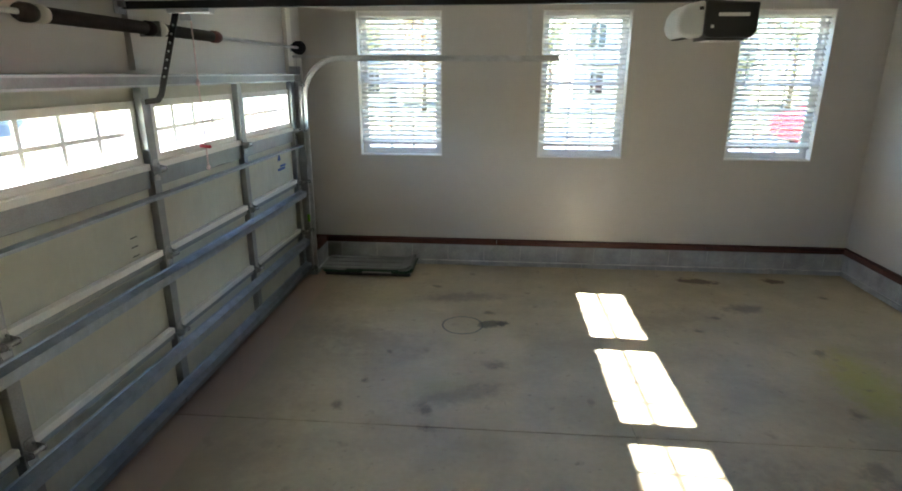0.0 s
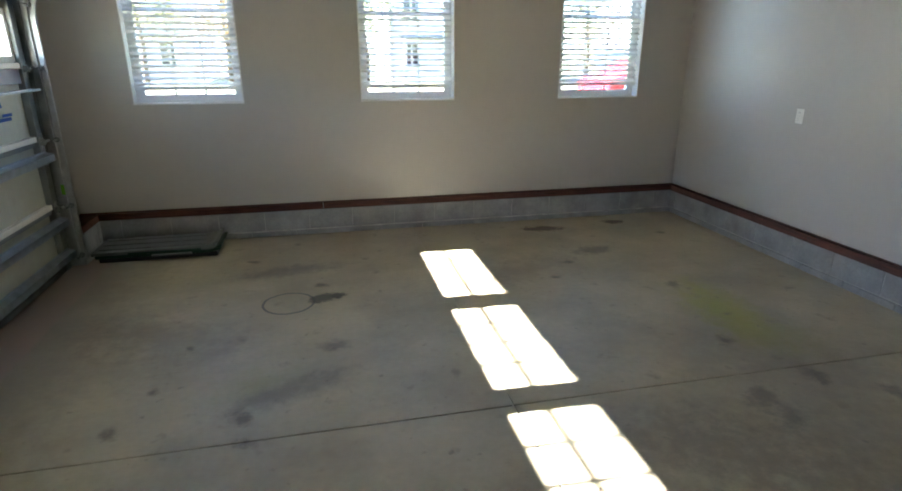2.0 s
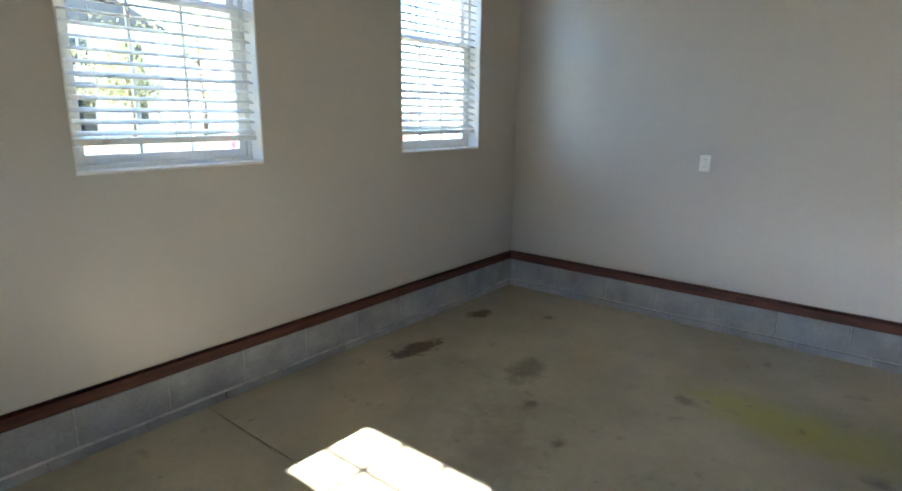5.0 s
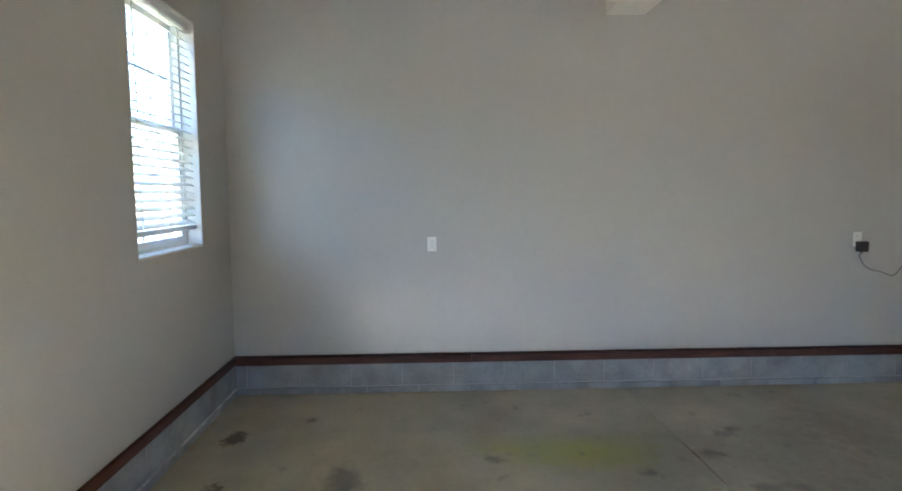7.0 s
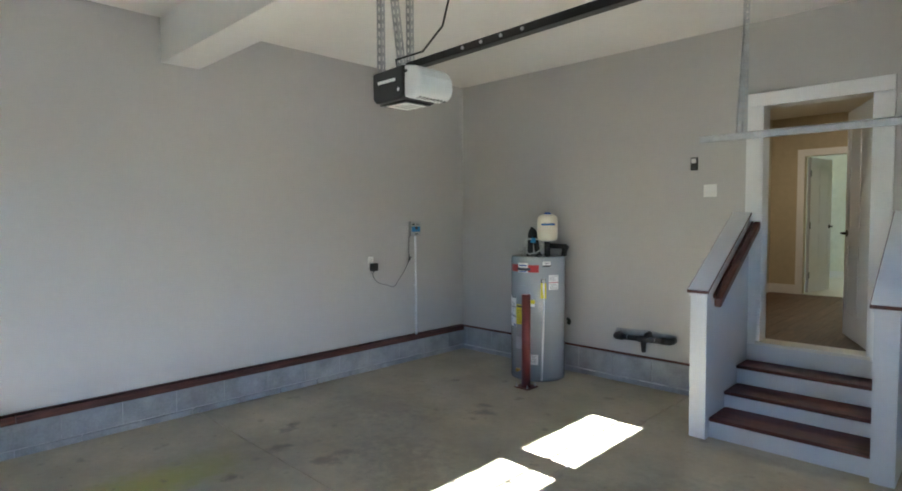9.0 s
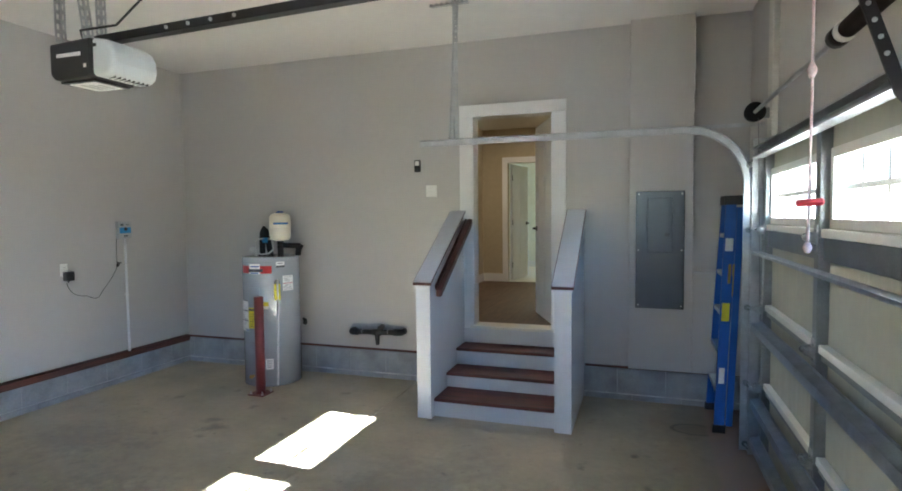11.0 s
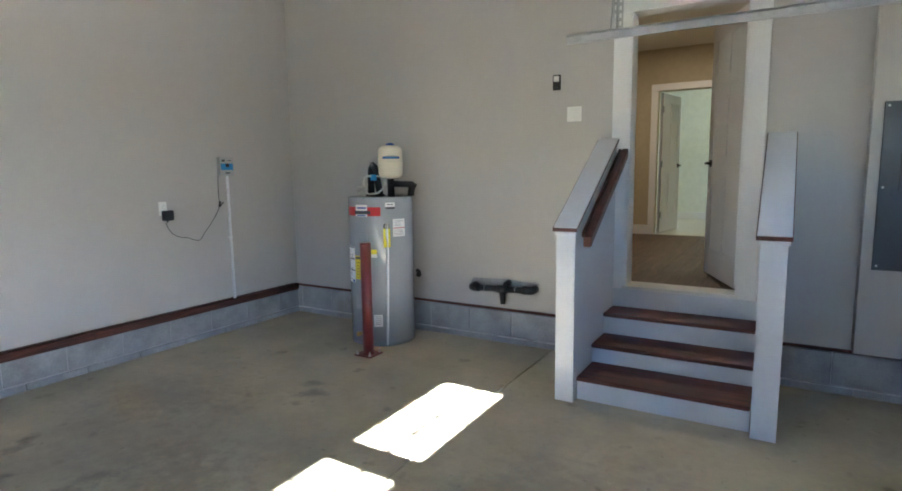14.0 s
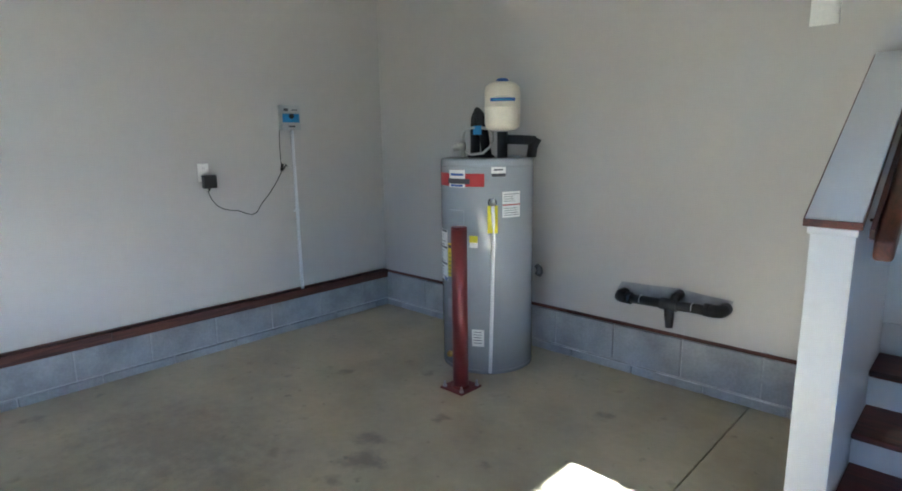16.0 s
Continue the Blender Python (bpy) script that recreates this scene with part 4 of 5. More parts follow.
def panel_door(name, label, hinge, angle, width, height, z, mat_, handle):
    """A panelled door leaf that hangs at hinge and turns by angle from the +x way; built about the hinge."""
    d = thing(name, hinge[0], hinge[1], z, label, "door")
    d.matrix_basis = pose(hinge[0], hinge[1], z, 0, 0, angle)

    def p(nm, bm, m, lab="", parent=d):
        ob = new(nm, mesh_of(nm, bm, m))
        ob.parent = parent
        return tagged(ob, lab)
    leaf = bmesh.new()
    box(leaf, 0.002, width, -0.014, 0.014, 0.006, height)
    st = 0.105
    for a, b in ((0.002, st), (width - st, width), (width / 2 - 0.05, width / 2 + 0.05)):
        box(leaf, a, b, -0.02, 0.02, 0.006, height)
    for a, b in ((0.006, 0.22), (height - 0.12, height), (0.82, 0.98), (1.52, 1.62)):
        box(leaf, st, width - st, -0.0195, 0.0195, a, b)
    p("leaf", leaf, mat_)
    for zz in (0.25, height / 2, height - 0.22):
        p("hinge_plate", merged(bx(-0.012, 0.02, -0.024, -0.0205, zz - 0.045, zz + 0.045), tb([(-0.006, -0.024, zz - 0.045), (-0.006, -0.024, zz + 0.045)], 0.007, 8)), M_STILE, "brushed hinge")
    if handle:
        for s in (-1, 1):
            p("lever_handle", merged(tb([(width - 0.065, s * 0.02, 0.93), (width - 0.065, s * 0.028, 0.93)], 0.03, 16), tb([(width - 0.065, s * 0.028, 0.93), (width - 0.065, s * 0.065, 0.93)], 0.011, 10),
                                     tb([(width - 0.06, s * 0.062, 0.93), (width - 0.12, s * 0.066, 0.932), (width - 0.17, s * 0.062, 0.925)], [0.011, 0.01, 0.008], 10)), M_BRONZE, "dark bronze lever")
    return d


panel_door("door_1", "white panelled house door standing open into the hall", (DOOR_X0 + 0.012, -0.165), -68, 0.76, 2.02, HALL + 0.008, M_WHITE, True)
HX0, HX1, HY = -0.75, 1.33, -3.7
HZ = 3.08                                  # ceiling of the hall
BX0, BX1, BZ = 0.16, 0.915, HALL + 1.925
hall_floor = structure("floor_hall", bx(HX0 - 0.1, HX1 + 0.1, -5.9, -0.14, HALL - 0.2, HALL - 0.012), M_HALLFLOOR, "brown plank hall floor", "floor")
random.seed(5)
for r in range(16):
    xa = HX0 + 0.13 * r
    if xa > HX1:
        break
    ya = HY
    while ya < -0.15:
        yb = min(-0.141, ya + random.uniform(0.7, 1.3))
        part("plank", bx(xa + 0.001, min(xa + 0.129, HX1 + 0.05), ya + 0.001, yb - 0.001, HALL - 0.011, HALL, 0.0008), M_HALLFLOOR, hall_floor)
        ya = yb
structure("floor_bathroom", bx(-0.7, 2.2, -6.4, HY - 0.005, HALL - 0.01, HALL + 0.006), M_TILE, "pale tiled bathroom floor", "floor")
structure("wall_hall_east", bx(HX1, HX1 + 0.1, HY, -0.142, HALL - 0.01, ZC), M_TAN, "tan painted hall wall", "wall")
structure("wall_hall_west", bx(HX0 - 0.1, HX0, HY, -0.142, HALL - 0.01, ZC), M_TAN, "tan painted hall wall", "wall")
structure("wall_hall_end", wall_bm(0, HY, -0.12, HX0 - 0.1, HX1 + 0.1, HALL - 0.01, ZC, [(BX0, BX1, HALL - 0.01, BZ)]), M_TAN, "tan painted hall end wall with a doorway", "wall")
structure("ceiling_hall", bx(HX0 - 0.1, HX1 + 0.1, HY, -0.142, HZ, HZ + 0.1), M_CEIL, "white hall ceiling", "ceiling")
structure("trim_6", merged(bx(BX1, BX1 + 0.085, HY + 0.002, HY + 0.02, HALL, BZ, 0.003), bx(BX0 - 0.085, BX0, HY + 0.002, HY + 0.02, HALL, BZ, 0.003), bx(BX0 - 0.085, BX1 + 0.085, HY + 0.002, HY + 0.022, BZ + 0.001, BZ + 0.09, 0.003)), M_WHITE, "white inner door casing", "door casing")
structure("baseboard_hall", merged(bx(BX1 + 0.086, HX1 - 0.016, HY + 0.002, HY + 0.016, HALL + 0.001, HALL + 0.13, 0.003), bx(HX1 - 0.015, HX1 - 0.001, HY + 0.002, -0.2, HALL + 0.001, HALL + 0.13, 0.003)), M_WHITE, "white hall baseboard", "baseboard")
structure("wall_bathroom_end", bx(-0.8, 2.3, -6.5, -6.4, HALL - 0.01, ZC), M_BATH, "pale green-white bathroom end wall", "wall")
structure("wall_bathroom_east", bx(2.2, 2.3, -6.4, HY - 0.12, HALL - 0.01, ZC), M_BATH, "pale green-white bathroom wall", "wall")
structure("wall_bathroom_west", bx(-0.8, -0.7, -6.4, HY - 0.12, HALL - 0.01, ZC), M_BATH, "pale green-white bathroom wall", "wall")
structure("ceiling_bathroom", bx(-0.8, 2.3, -6.5, HY - 0.12, ZC - 0.05, ZC + 0.05), M_CEIL, "white bathroom ceiling", "ceiling")
structure("baseboard_bathroom", bx(-0.69, 2.19, -6.398, -6.38, HALL + 0.008, HALL + 0.13, 0.003), M_WHITE, "white bathroom baseboard", "baseboard")
panel_door("door_2", "white bathroom door standing open", (BX1 - 0.03, HY - 0.13), -100, 0.7, 1.9, HALL + 0.012, M_WHITE, True)
LX, LY = 0.447, -2.36
down = thing("recessed_light", LX, LY, HZ, "small glowing recessed ceiling light in the hall", "ceiling light")
part("trim_ring", lathe([(0.085, HZ - 0.01), (0.085, HZ - 0.001)], LX, LY, 28), M_WHITE, down)
part("bulb", lathe([(0.06, HZ - 0.014), (0.062, HZ - 0.0105)], LX, LY, 24), emit_mat("warm lamp", (1.0, 0.78, 0.5), 4), down, "glowing lamp face")
hall_lamp = new("hall_lamp", bpy.data.lights.new("hall_lamp", "AREA"))
hall_lamp.data.shape, hall_lamp.data.size, hall_lamp.data.energy, hall_lamp.data.color = "DISK", 0.12, 0.19, (1.0, 0.78, 0.52)
hall_lamp.matrix_basis = look((LX, LY, HZ - 0.02), (LX, LY - 0.001, 0))
bath_lamp = new("bathroom_lamp", bpy.data.lights.new("bathroom_lamp", "AREA"))
bath_lamp.data.shape, bath_lamp.data.size, bath_lamp.data.energy, bath_lamp.data.color = "DISK", 0.3, 0.2, (1.0, 0.93, 0.58)
bath_lamp.matrix_basis = look((0.7, -5.0, ZC - 0.07), (0.7, -5.001, 0))

# ---- steps up to the door ----
SX0, SX1, SYF = -0.515, 0.504, 0.985
stairs = thing("steps", 0, 0.5, 0, "short white stair with dark cherry treads", "stairs")
NOSE = (0.93, 0.605, 0.318)
TREAD_Z = (0.158, 0.293, 0.451)
for k, yn in enumerate(NOSE):
    zt = TREAD_Z[k]
    nxt = NOSE[k + 1] - 0.025 if k < 2 else 0.055
    part("tread", bx(SX0 + 0.003, SX1 - 0.003, nxt - 0.012, yn, zt - 0.028, zt, 0.007), M_TREAD, stairs, "dark cherry-stained wooden tread")
    part("riser", bx(SX0 + 0.003, SX1 - 0.003, yn - 0.045, yn - 0.025, TREAD_Z[k - 1] + 0.001 if k else 0.0, zt - 0.0285), M_STAIR, stairs, "white painted riser")
part("riser", bx(SX0 + 0.003, SX1 - 0.003, 0.025, 0.043, TREAD_Z[2] + 0.001, HALL - 0.023), M_STAIR, stairs, "white painted riser")


def knee_wall(x0, x1, cap0, cap1):
    k = thing("knee_wall", (x0 + x1) / 2, 0.48, 0, "white half-height stair wall with a sloping capped top", "stair wall", "walls beside the steps")
    zf, zb = 1.142, 1.738
    part("wall", prism([(0.003, 0.0), (SYF, 0.0), (SYF, zf), (0.003, zb)], 0, x0, x1), M_STAIR, k)
    sl = (zb - zf) / SYF
    part("cap", soft(prism([(0.026, zb - sl * 0.026 + 0.001), (SYF + 0.018, zf - sl * 0.018 + 0.001), (SYF + 0.018, zf - sl * 0.018 + 0.02), (0.026, zb - sl * 0.026 + 0.022)], 0, cap0, cap1), 0.003), M_STAIR, k, "white sloping cap board")
    part("cap_edge", merged(soft(prism([(SYF + 0.012, zf - 0.02), (SYF + 0.026, zf - 0.02), (SYF + 0.026, zf + 0.004), (SYF + 0.019, zf + 0.004), (SYF + 0.019, zf - 0.012), (SYF + 0.012, zf - 0.012)], 0, cap0 - 0.004, cap1 + 0.004), 0.002),
                            prism([(0.026, zb - sl * 0.026 + 0.004), (SYF + 0.02, zf - sl * 0.02 + 0.004), (SYF + 0.02, zf - sl * 0.02 + 0.014), (0.026, zb - sl * 0.026 + 0.014)], 0, cap0 - 0.005, cap0 + 0.001),
                            prism([(0.026, zb - sl * 0.026 + 0.004), (SYF + 0.02, zf - sl * 0.02 + 0.004), (SYF + 0.02, zf - sl * 0.02 + 0.014), (0.026, zb - sl * 0.026 + 0.014)], 0, cap1 - 0.001, cap1 + 0.005)), M_RAIL, k, "dark wood edge of the cap")
    part("neck_mould", bx(x0 - 0.008, x1 + 0.008, SYF + 0.001, SYF + 0.012, zf - 0.045, zf - 0.022, 0.004), M_STAIR, k)


knee_wall(0.505, 0.627, 0.49, 0.642)
knee_wall(-0.648, -0.519, -0.664, -0.5)
rail = thing("handrail", 0.43, 0.5, 1.2, "dark cherry-stained handrail on the inner stair wall", "handrail")
hz = [(0.955, 1.02), (0.955, 1.09), (0.04, 1.665), (0.04, 1.595)]
part("rail", soft(prism(hz, 0, 0.41, 0.465), 0.012, 3), M_RAIL, rail)
part("backing", prism([(0.93, 1.085), (0.93, 1.115), (0.05, 1.662), (0.05, 1.632)], 0, 0.466, 0.48), M_RAIL, rail)
for yk in (0.75, 0.25):
    zk = 1.055 + (0.955 - yk) * 0.628 - 0.03
    part("bracket", merged(tb([(0.504, yk, zk - 0.03), (0.445, yk, zk - 0.03), (0.437, yk, zk)], 0.006, 8)), M_BRONZE, rail, "dark rail bracket")

# ---- water heater corner ----
TX, TY, TR, TH = 2.49, 0.38, 0.285, 1.30


def curved(theta0, theta1, z0, z1, off, thick=0.002, r=TR, cx=TX, cy=TY, base=130.0):
    """A thin sheet wrapped on an upright cylinder; angles in degrees from the side that faces the room."""
    bm = bmesh.new()
    n = max(2, int(abs(theta1 - theta0) / 5))
    cols = []
    for k in range(n + 1):
        a = radians(base + theta0 + (theta1 - theta0) * k / n)
        c, s = math.cos(a), math.sin(a)
        cols.append([bm.verts.new((cx + rr * c, cy + rr * s, z)) for rr, z in ((r + off, z0), (r + off + thick, z0), (r + off + thick, z1), (r + off, z1))])
    for u, v in zip(cols, cols[1:]):
        for i in range(4):
            bm.faces.new((u[i], u[(i + 1) % 4], v[(i + 1) % 4], v[i]))
    bm.faces.new(cols[0])
    bm.faces.new(list(reversed(cols[-1])))
    return bm


def on_tank(theta, z, out=0.0):
    a = radians(130 + theta)
    return (TX + (TR + out) * math.cos(a), TY + (TR + out) * math.sin(a), z)


tank = thing("water_heater", TX, TY, 0, "tall grey enamelled electric water heater with paper labels", "water heater")
body = part("body", lathe([(TR - 0.012, 0.0), (TR, 0.006), (TR, TH - 0.03), (TR - 0.002, TH - 0.012), (TR - 0.01, TH - 0.003), (TR - 0.025, TH)], TX, TY, 72), M_TANK, tank)
part("top_seam", lathe([(TR + 0.0006, TH - 0.05), (TR + 0.0022, TH - 0.047), (TR + 0.0022, TH - 0.043), (TR + 0.0006, TH - 0.04)], TX, TY, 72), M_TANK, tank)
part("base_seam", lathe([(TR + 0.0006, 0.02), (TR + 0.002, 0.022), (TR + 0.002, 0.028), (TR + 0.0006, 0.03)], TX, TY, 72), M_TANK, tank)
part("access_panel", curved(-56, -28, 0.88, 1.0, 0.0005, 0.004), M_TANK, tank, "raised grey access panel")
part("access_panel", curved(-56, -28, 0.33, 0.45, 0.0005, 0.004), M_TANK, tank, "raised grey access panel")
lab = part("brand_label", curved(-76, -3, 1.14, 1.215, 0.0006, 0.001), M_INKRED, tank, "red maker's label band")
part("emblem", curved(-50, -26, 1.135, 1.235, 0.0018, 0.001), M_LABELWHITE, lab, "white emblem shape")
part("emblem_bar", curved(-52, -20, 1.155, 1.185, 0.003, 0.001), M_INK, lab, "black lettering bar")
part("emblem_bar", curved(-47, -28, 1.202, 1.215, 0.003, 0.001), M_INKBLUE, lab)
part("emblem_bar", curved(-47, -29, 1.139, 1.151, 0.003, 0.001), M_INKBLUE, lab)
lab = part("rating_label", curved(5, 22, 1.195, 1.257, 0.0006, 0.001), M_LABELWHITE, tank, "small white and black label")
part("print_bar", curved(5.2, 21.8, 1.196, 1.215, 0.0018, 0.0005), M_INK, lab)
part("print_bar", curved(8, 19, 1.232, 1.24, 0.0018, 0.0005), M_PANELGREY, lab)
lab = part("warning_label", curved(18, 42, 0.96, 1.11, 0.0006, 0.001), M_LABELWHITE, tank, "white warning label with an orange line")
part("print_bar", curved(18.1, 41.9, 1.03, 1.037, 0.0018, 0.0005), M_INKRED, lab)
for k in range(10):
    z = 0.972 + k * 0.0135
    if abs(z - 1.033) > 0.008:
        part("print_bar", curved(20, 40 - (k * 37 % 9), z, z + 0.003, 0.0018, 0.0005), M_PANELGREY, lab)
lab = part("instruction_label", curved(-88, -57, 0.555, 0.87, 0.0006, 0.001), M_LABELWHITE, tank, "long white instruction label with dark borders")
for z in (0.857, 0.755, 0.655):
    part("print_bar", curved(-87, -58, z, z + 0.011, 0.0018, 0.0005), M_INK, lab)
for k in range(14):
    z = 0.575 + k * 0.02
    part("print_bar", curved(-84, -62 - (k * 53 % 11), z, z + 0.004, 0.0018, 0.0004), M_PANELGREY, lab)
part("print_bar", curved(-66, -58, 0.558, 0.575, 0.002, 0.0005), M_INKBLUE, lab)
lab = part("energy_label", curved(-56, -30, 0.59, 0.795, 0.0006, 0.001), M_YELLOW, tank, "yellow energy label")
part("print_bar", curved(-55, -40, 0.765, 0.785, 0.0018, 0.0005), M_INK, lab)
for k in range(6):
    part("print_bar", curved(-54, -34 - (k * 29 % 10), 0.605 + 0.025 * k, 0.611 + 0.025 * k, 0.0018, 0.0004), M_INK, lab)
lab = part("small_label", curved(-21, -11, 0.785, 0.855, 0.0006, 0.001), M_LABELWHITE, tank, "small yellow and white label")
part("print_bar", curved(-21, -11, 0.815, 0.855, 0.0018, 0.0005), M_YELLOW, lab)
lab = part("lower_label", curved(-19, -4, 0.18, 0.285, 0.0006, 0.001), M_LABELWHITE, tank, "white lower label")
for k in range(5):
    part("print_bar", curved(-17, -7, 0.2 + 0.017 * k, 0.204 + 0.017 * k, 0.0018, 0.0004), M_PANELGREY, lab)
part("drain_valve", merged(tb([on_tank(-46, 0.11, -0.005), on_tank(-46, 0.11, 0.03)], 0.014, 10), tb([on_tank(-46, 0.11, 0.03), on_tank(-46, 0.11, 0.034), on_tank(-46, 0.11, 0.05)], [0.02, 0.022, 0.014], 10)), M_BRASS, tank, "brass drain valve")
part("relief_valve", merged(tb([on_tank(6, 1.05, -0.005), on_tank(6, 1.05, 0.035)], 0.016, 10), tb([on_tank(6, 1.035, 0.028), on_tank(6, 1.075, 0.028)], 0.013, 10)), M_CHROME, tank, "metal relief valve")
part("relief_collar", tb([on_tank(6, 1.05, -0.002), on_tank(6, 1.05, 0.008)], 0.026, 16), M_BLACK, tank)
part("relief_tag", curved(0.5, 11.5, 0.875, 1.034, 0.022, 0.001), M_YELLOW, tank, "yellow hanging tag")
part("relief_pipe", tb([on_tank(6, 1.04, 0.03), on_tank(7, 0.9, 0.014), on_tank(5.5, 0.45, 0.013), on_tank(3, 0.02, 0.013)], 0.0105, 10), M_PVC, tank, "white plastic relief pipe")
part("cold_pipe_sleeve", merged(tb([(2.63, 0.33, TH - 0.002), (2.628, 0.33, 1.46), (2.622, 0.33, 1.54), (2.60, 0.335, 1.575), (2.575, 0.34, 1.55), (2.545, 0.35, 1.46), (2.505, 0.36, TH - 0.002)], 0.03, 12)), M_RUBBER, tank, "black foam-sleeved pipe loop")
part("hot_pipe_sleeve", merged(tb([(2.385, 0.36, TH - 0.002), (2.385, 0.36, 1.45)], 0.031, 12), tb([(2.37, 0.35, 1.405), (2.30, 0.27, 1.40), (2.24, 0.22, 1.395)], 0.028, 12), tb([(2.262, 0.235, TH - 0.002), (2.255, 0.23, 1.36), (2.235, 0.215, 1.41)], 0.03, 12)), M_RUBBER, tank, "black foam-sleeved pipe")
part("sleeve_foot", merged(lathe([(0.045, TH), (0.045, TH + 0.008), (0.034, TH + 0.02)], 2.63, 0.33, 16), lathe([(0.045, TH), (0.04, TH + 0.012)], 2.505, 0.36, 16)), M_RUBBER, tank)
part("flex_hose", tb([(2.60, 0.475, 1.38), (2.60, 0.475, 1.43), (2.59, 0.47, 1.465), (2.56, 0.455, 1.475), (2.50, 0.43, 1.476), (2.455, 0.41, 1.47), (2.435, 0.405, 1.445), (2.43, 0.405, 1.40), (2.44, 0.41, 1.36), (2.48, 0.43, 1.325), (2.55, 0.46, 1.315), (2.60, 0.475, 1.34)], 0.009, 8), M_CHROME, tank, "braided steel hose")
part("mixing_valve", merged(tb([(2.60, 0.475, TH), (2.60, 0.475, 1.39)], 0.017, 10), tb([(2.585, 0.47, 1.365), (2.60, 0.478, 1.365), (2.65, 0.50, 1.362), (2.655, 0.502, 1.362)], [0.018, 0.024, 0.026, 0.02], 14)), M_CHROME, tank, "grey metal valve")
part("nipple", merged(tb([(2.43, 0.405, 1.39), (2.43, 0.405, 1.45)], 0.014, 8), tb([(2.385, 0.36, 1.448), (2.385, 0.36, 1.475)], 0.018, 10)), M_CHROME, tank)
part("pipe_tag", bx(2.475, 2.54, 0.447, 0.449, 1.435, 1.488), M_SKYBLUE, tank, "blue paper tag")
part("wiring_lid", lathe([(0.06, TH), (0.06, TH + 0.006), (0.055, TH + 0.009)], 2.40, 0.24, 18), M_TANK, tank)
part("supply_cable", tb([(2.232, 0.215, 0.63), (2.213, 0.205, 0.61), (2.208, 0.21, 0.585), (2.215, 0.22, 0.565)], [0.014, 0.02, 0.024, 0.02], 10), M_BLACK, tank, "black supply cable and clamp")

ex = thing("expansion_tank", 2.385, 0.36, 1.455, "small cream expansion tank with a blue label band", "expansion tank")
EC = (2.385, 0.36)
part("shell", lathe([(0.03, 1.455), (0.075, 1.46), (0.098, 1.475), (0.106, 1.50), (0.106, 1.585), (0.1085, 1.588), (0.1085, 1.594), (0.106, 1.597), (0.106, 1.68), (0.1, 1.708), (0.08, 1.727), (0.05, 1.737), (0.02, 1.74)], *EC, 48), M_CREAM, ex)
part("cap", lathe([(0.036, 1.737), (0.036, 1.748), (0.028, 1.757), (0.01, 1.76)], *EC, 24), M_INKBLUE, ex, "blue plastic cap")
part("label_band", curved(-42, 42, 1.622, 1.642, 0.0005, 0.001, 0.106, *EC), M_INKBLUE, ex, "blue label band with pale lettering")
part("print_bar", curved(-32, 28, 1.628, 1.635, 0.0017, 0.0005, 0.106, *EC), M_SKYBLUE, ex)
part("print_bar", curved(-22, 20, 1.648, 1.65, 0.0005, 0.0006, 0.106, *EC), M_PANELGREY, ex)

bol = thing("bollard", 2.312, 0.832, 0, "dark red steel post on a bolted square base plate", "bollard")
bmt = tb([(2.312, 0.832, 0.008), (2.312, 0.832, 0.935)], 0.0445, 28)
part("post", bmt, M_BOLLARD, bol)
part("rim", lathe([(0.0446, 0.926), (0.0455, 0.93), (0.0455, 0.934), (0.043, 0.938), (0.036, 0.9385)], 2.312, 0.832, 28), M_BOLLARD, bol)
part("base_plate", bx(2.227, 2.397, 0.747, 0.917, 0.0, 0.01, 0.002), M_BOLLARD, bol)
part("weld", lathe([(0.053, 0.0101), (0.049, 0.015), (0.0447, 0.02)], 2.312, 0.832, 24), M_BOLLARD, bol)
for dx in (-0.065, 0.065):
    for dy in (-0.065, 0.065):
        part("anchor_bolt", merged(tb([(2.312 + dx, 0.832 + dy, 0.01), (2.312 + dx, 0.832 + dy, 0.02)], 0.012, 6), tb([(2.312 + dx, 0.832 + dy, 0.02), (2.312 + dx, 0.832 + dy, 0.042)], 0.006, 8)), M_GALV, bol, "zinc anchor bolt")


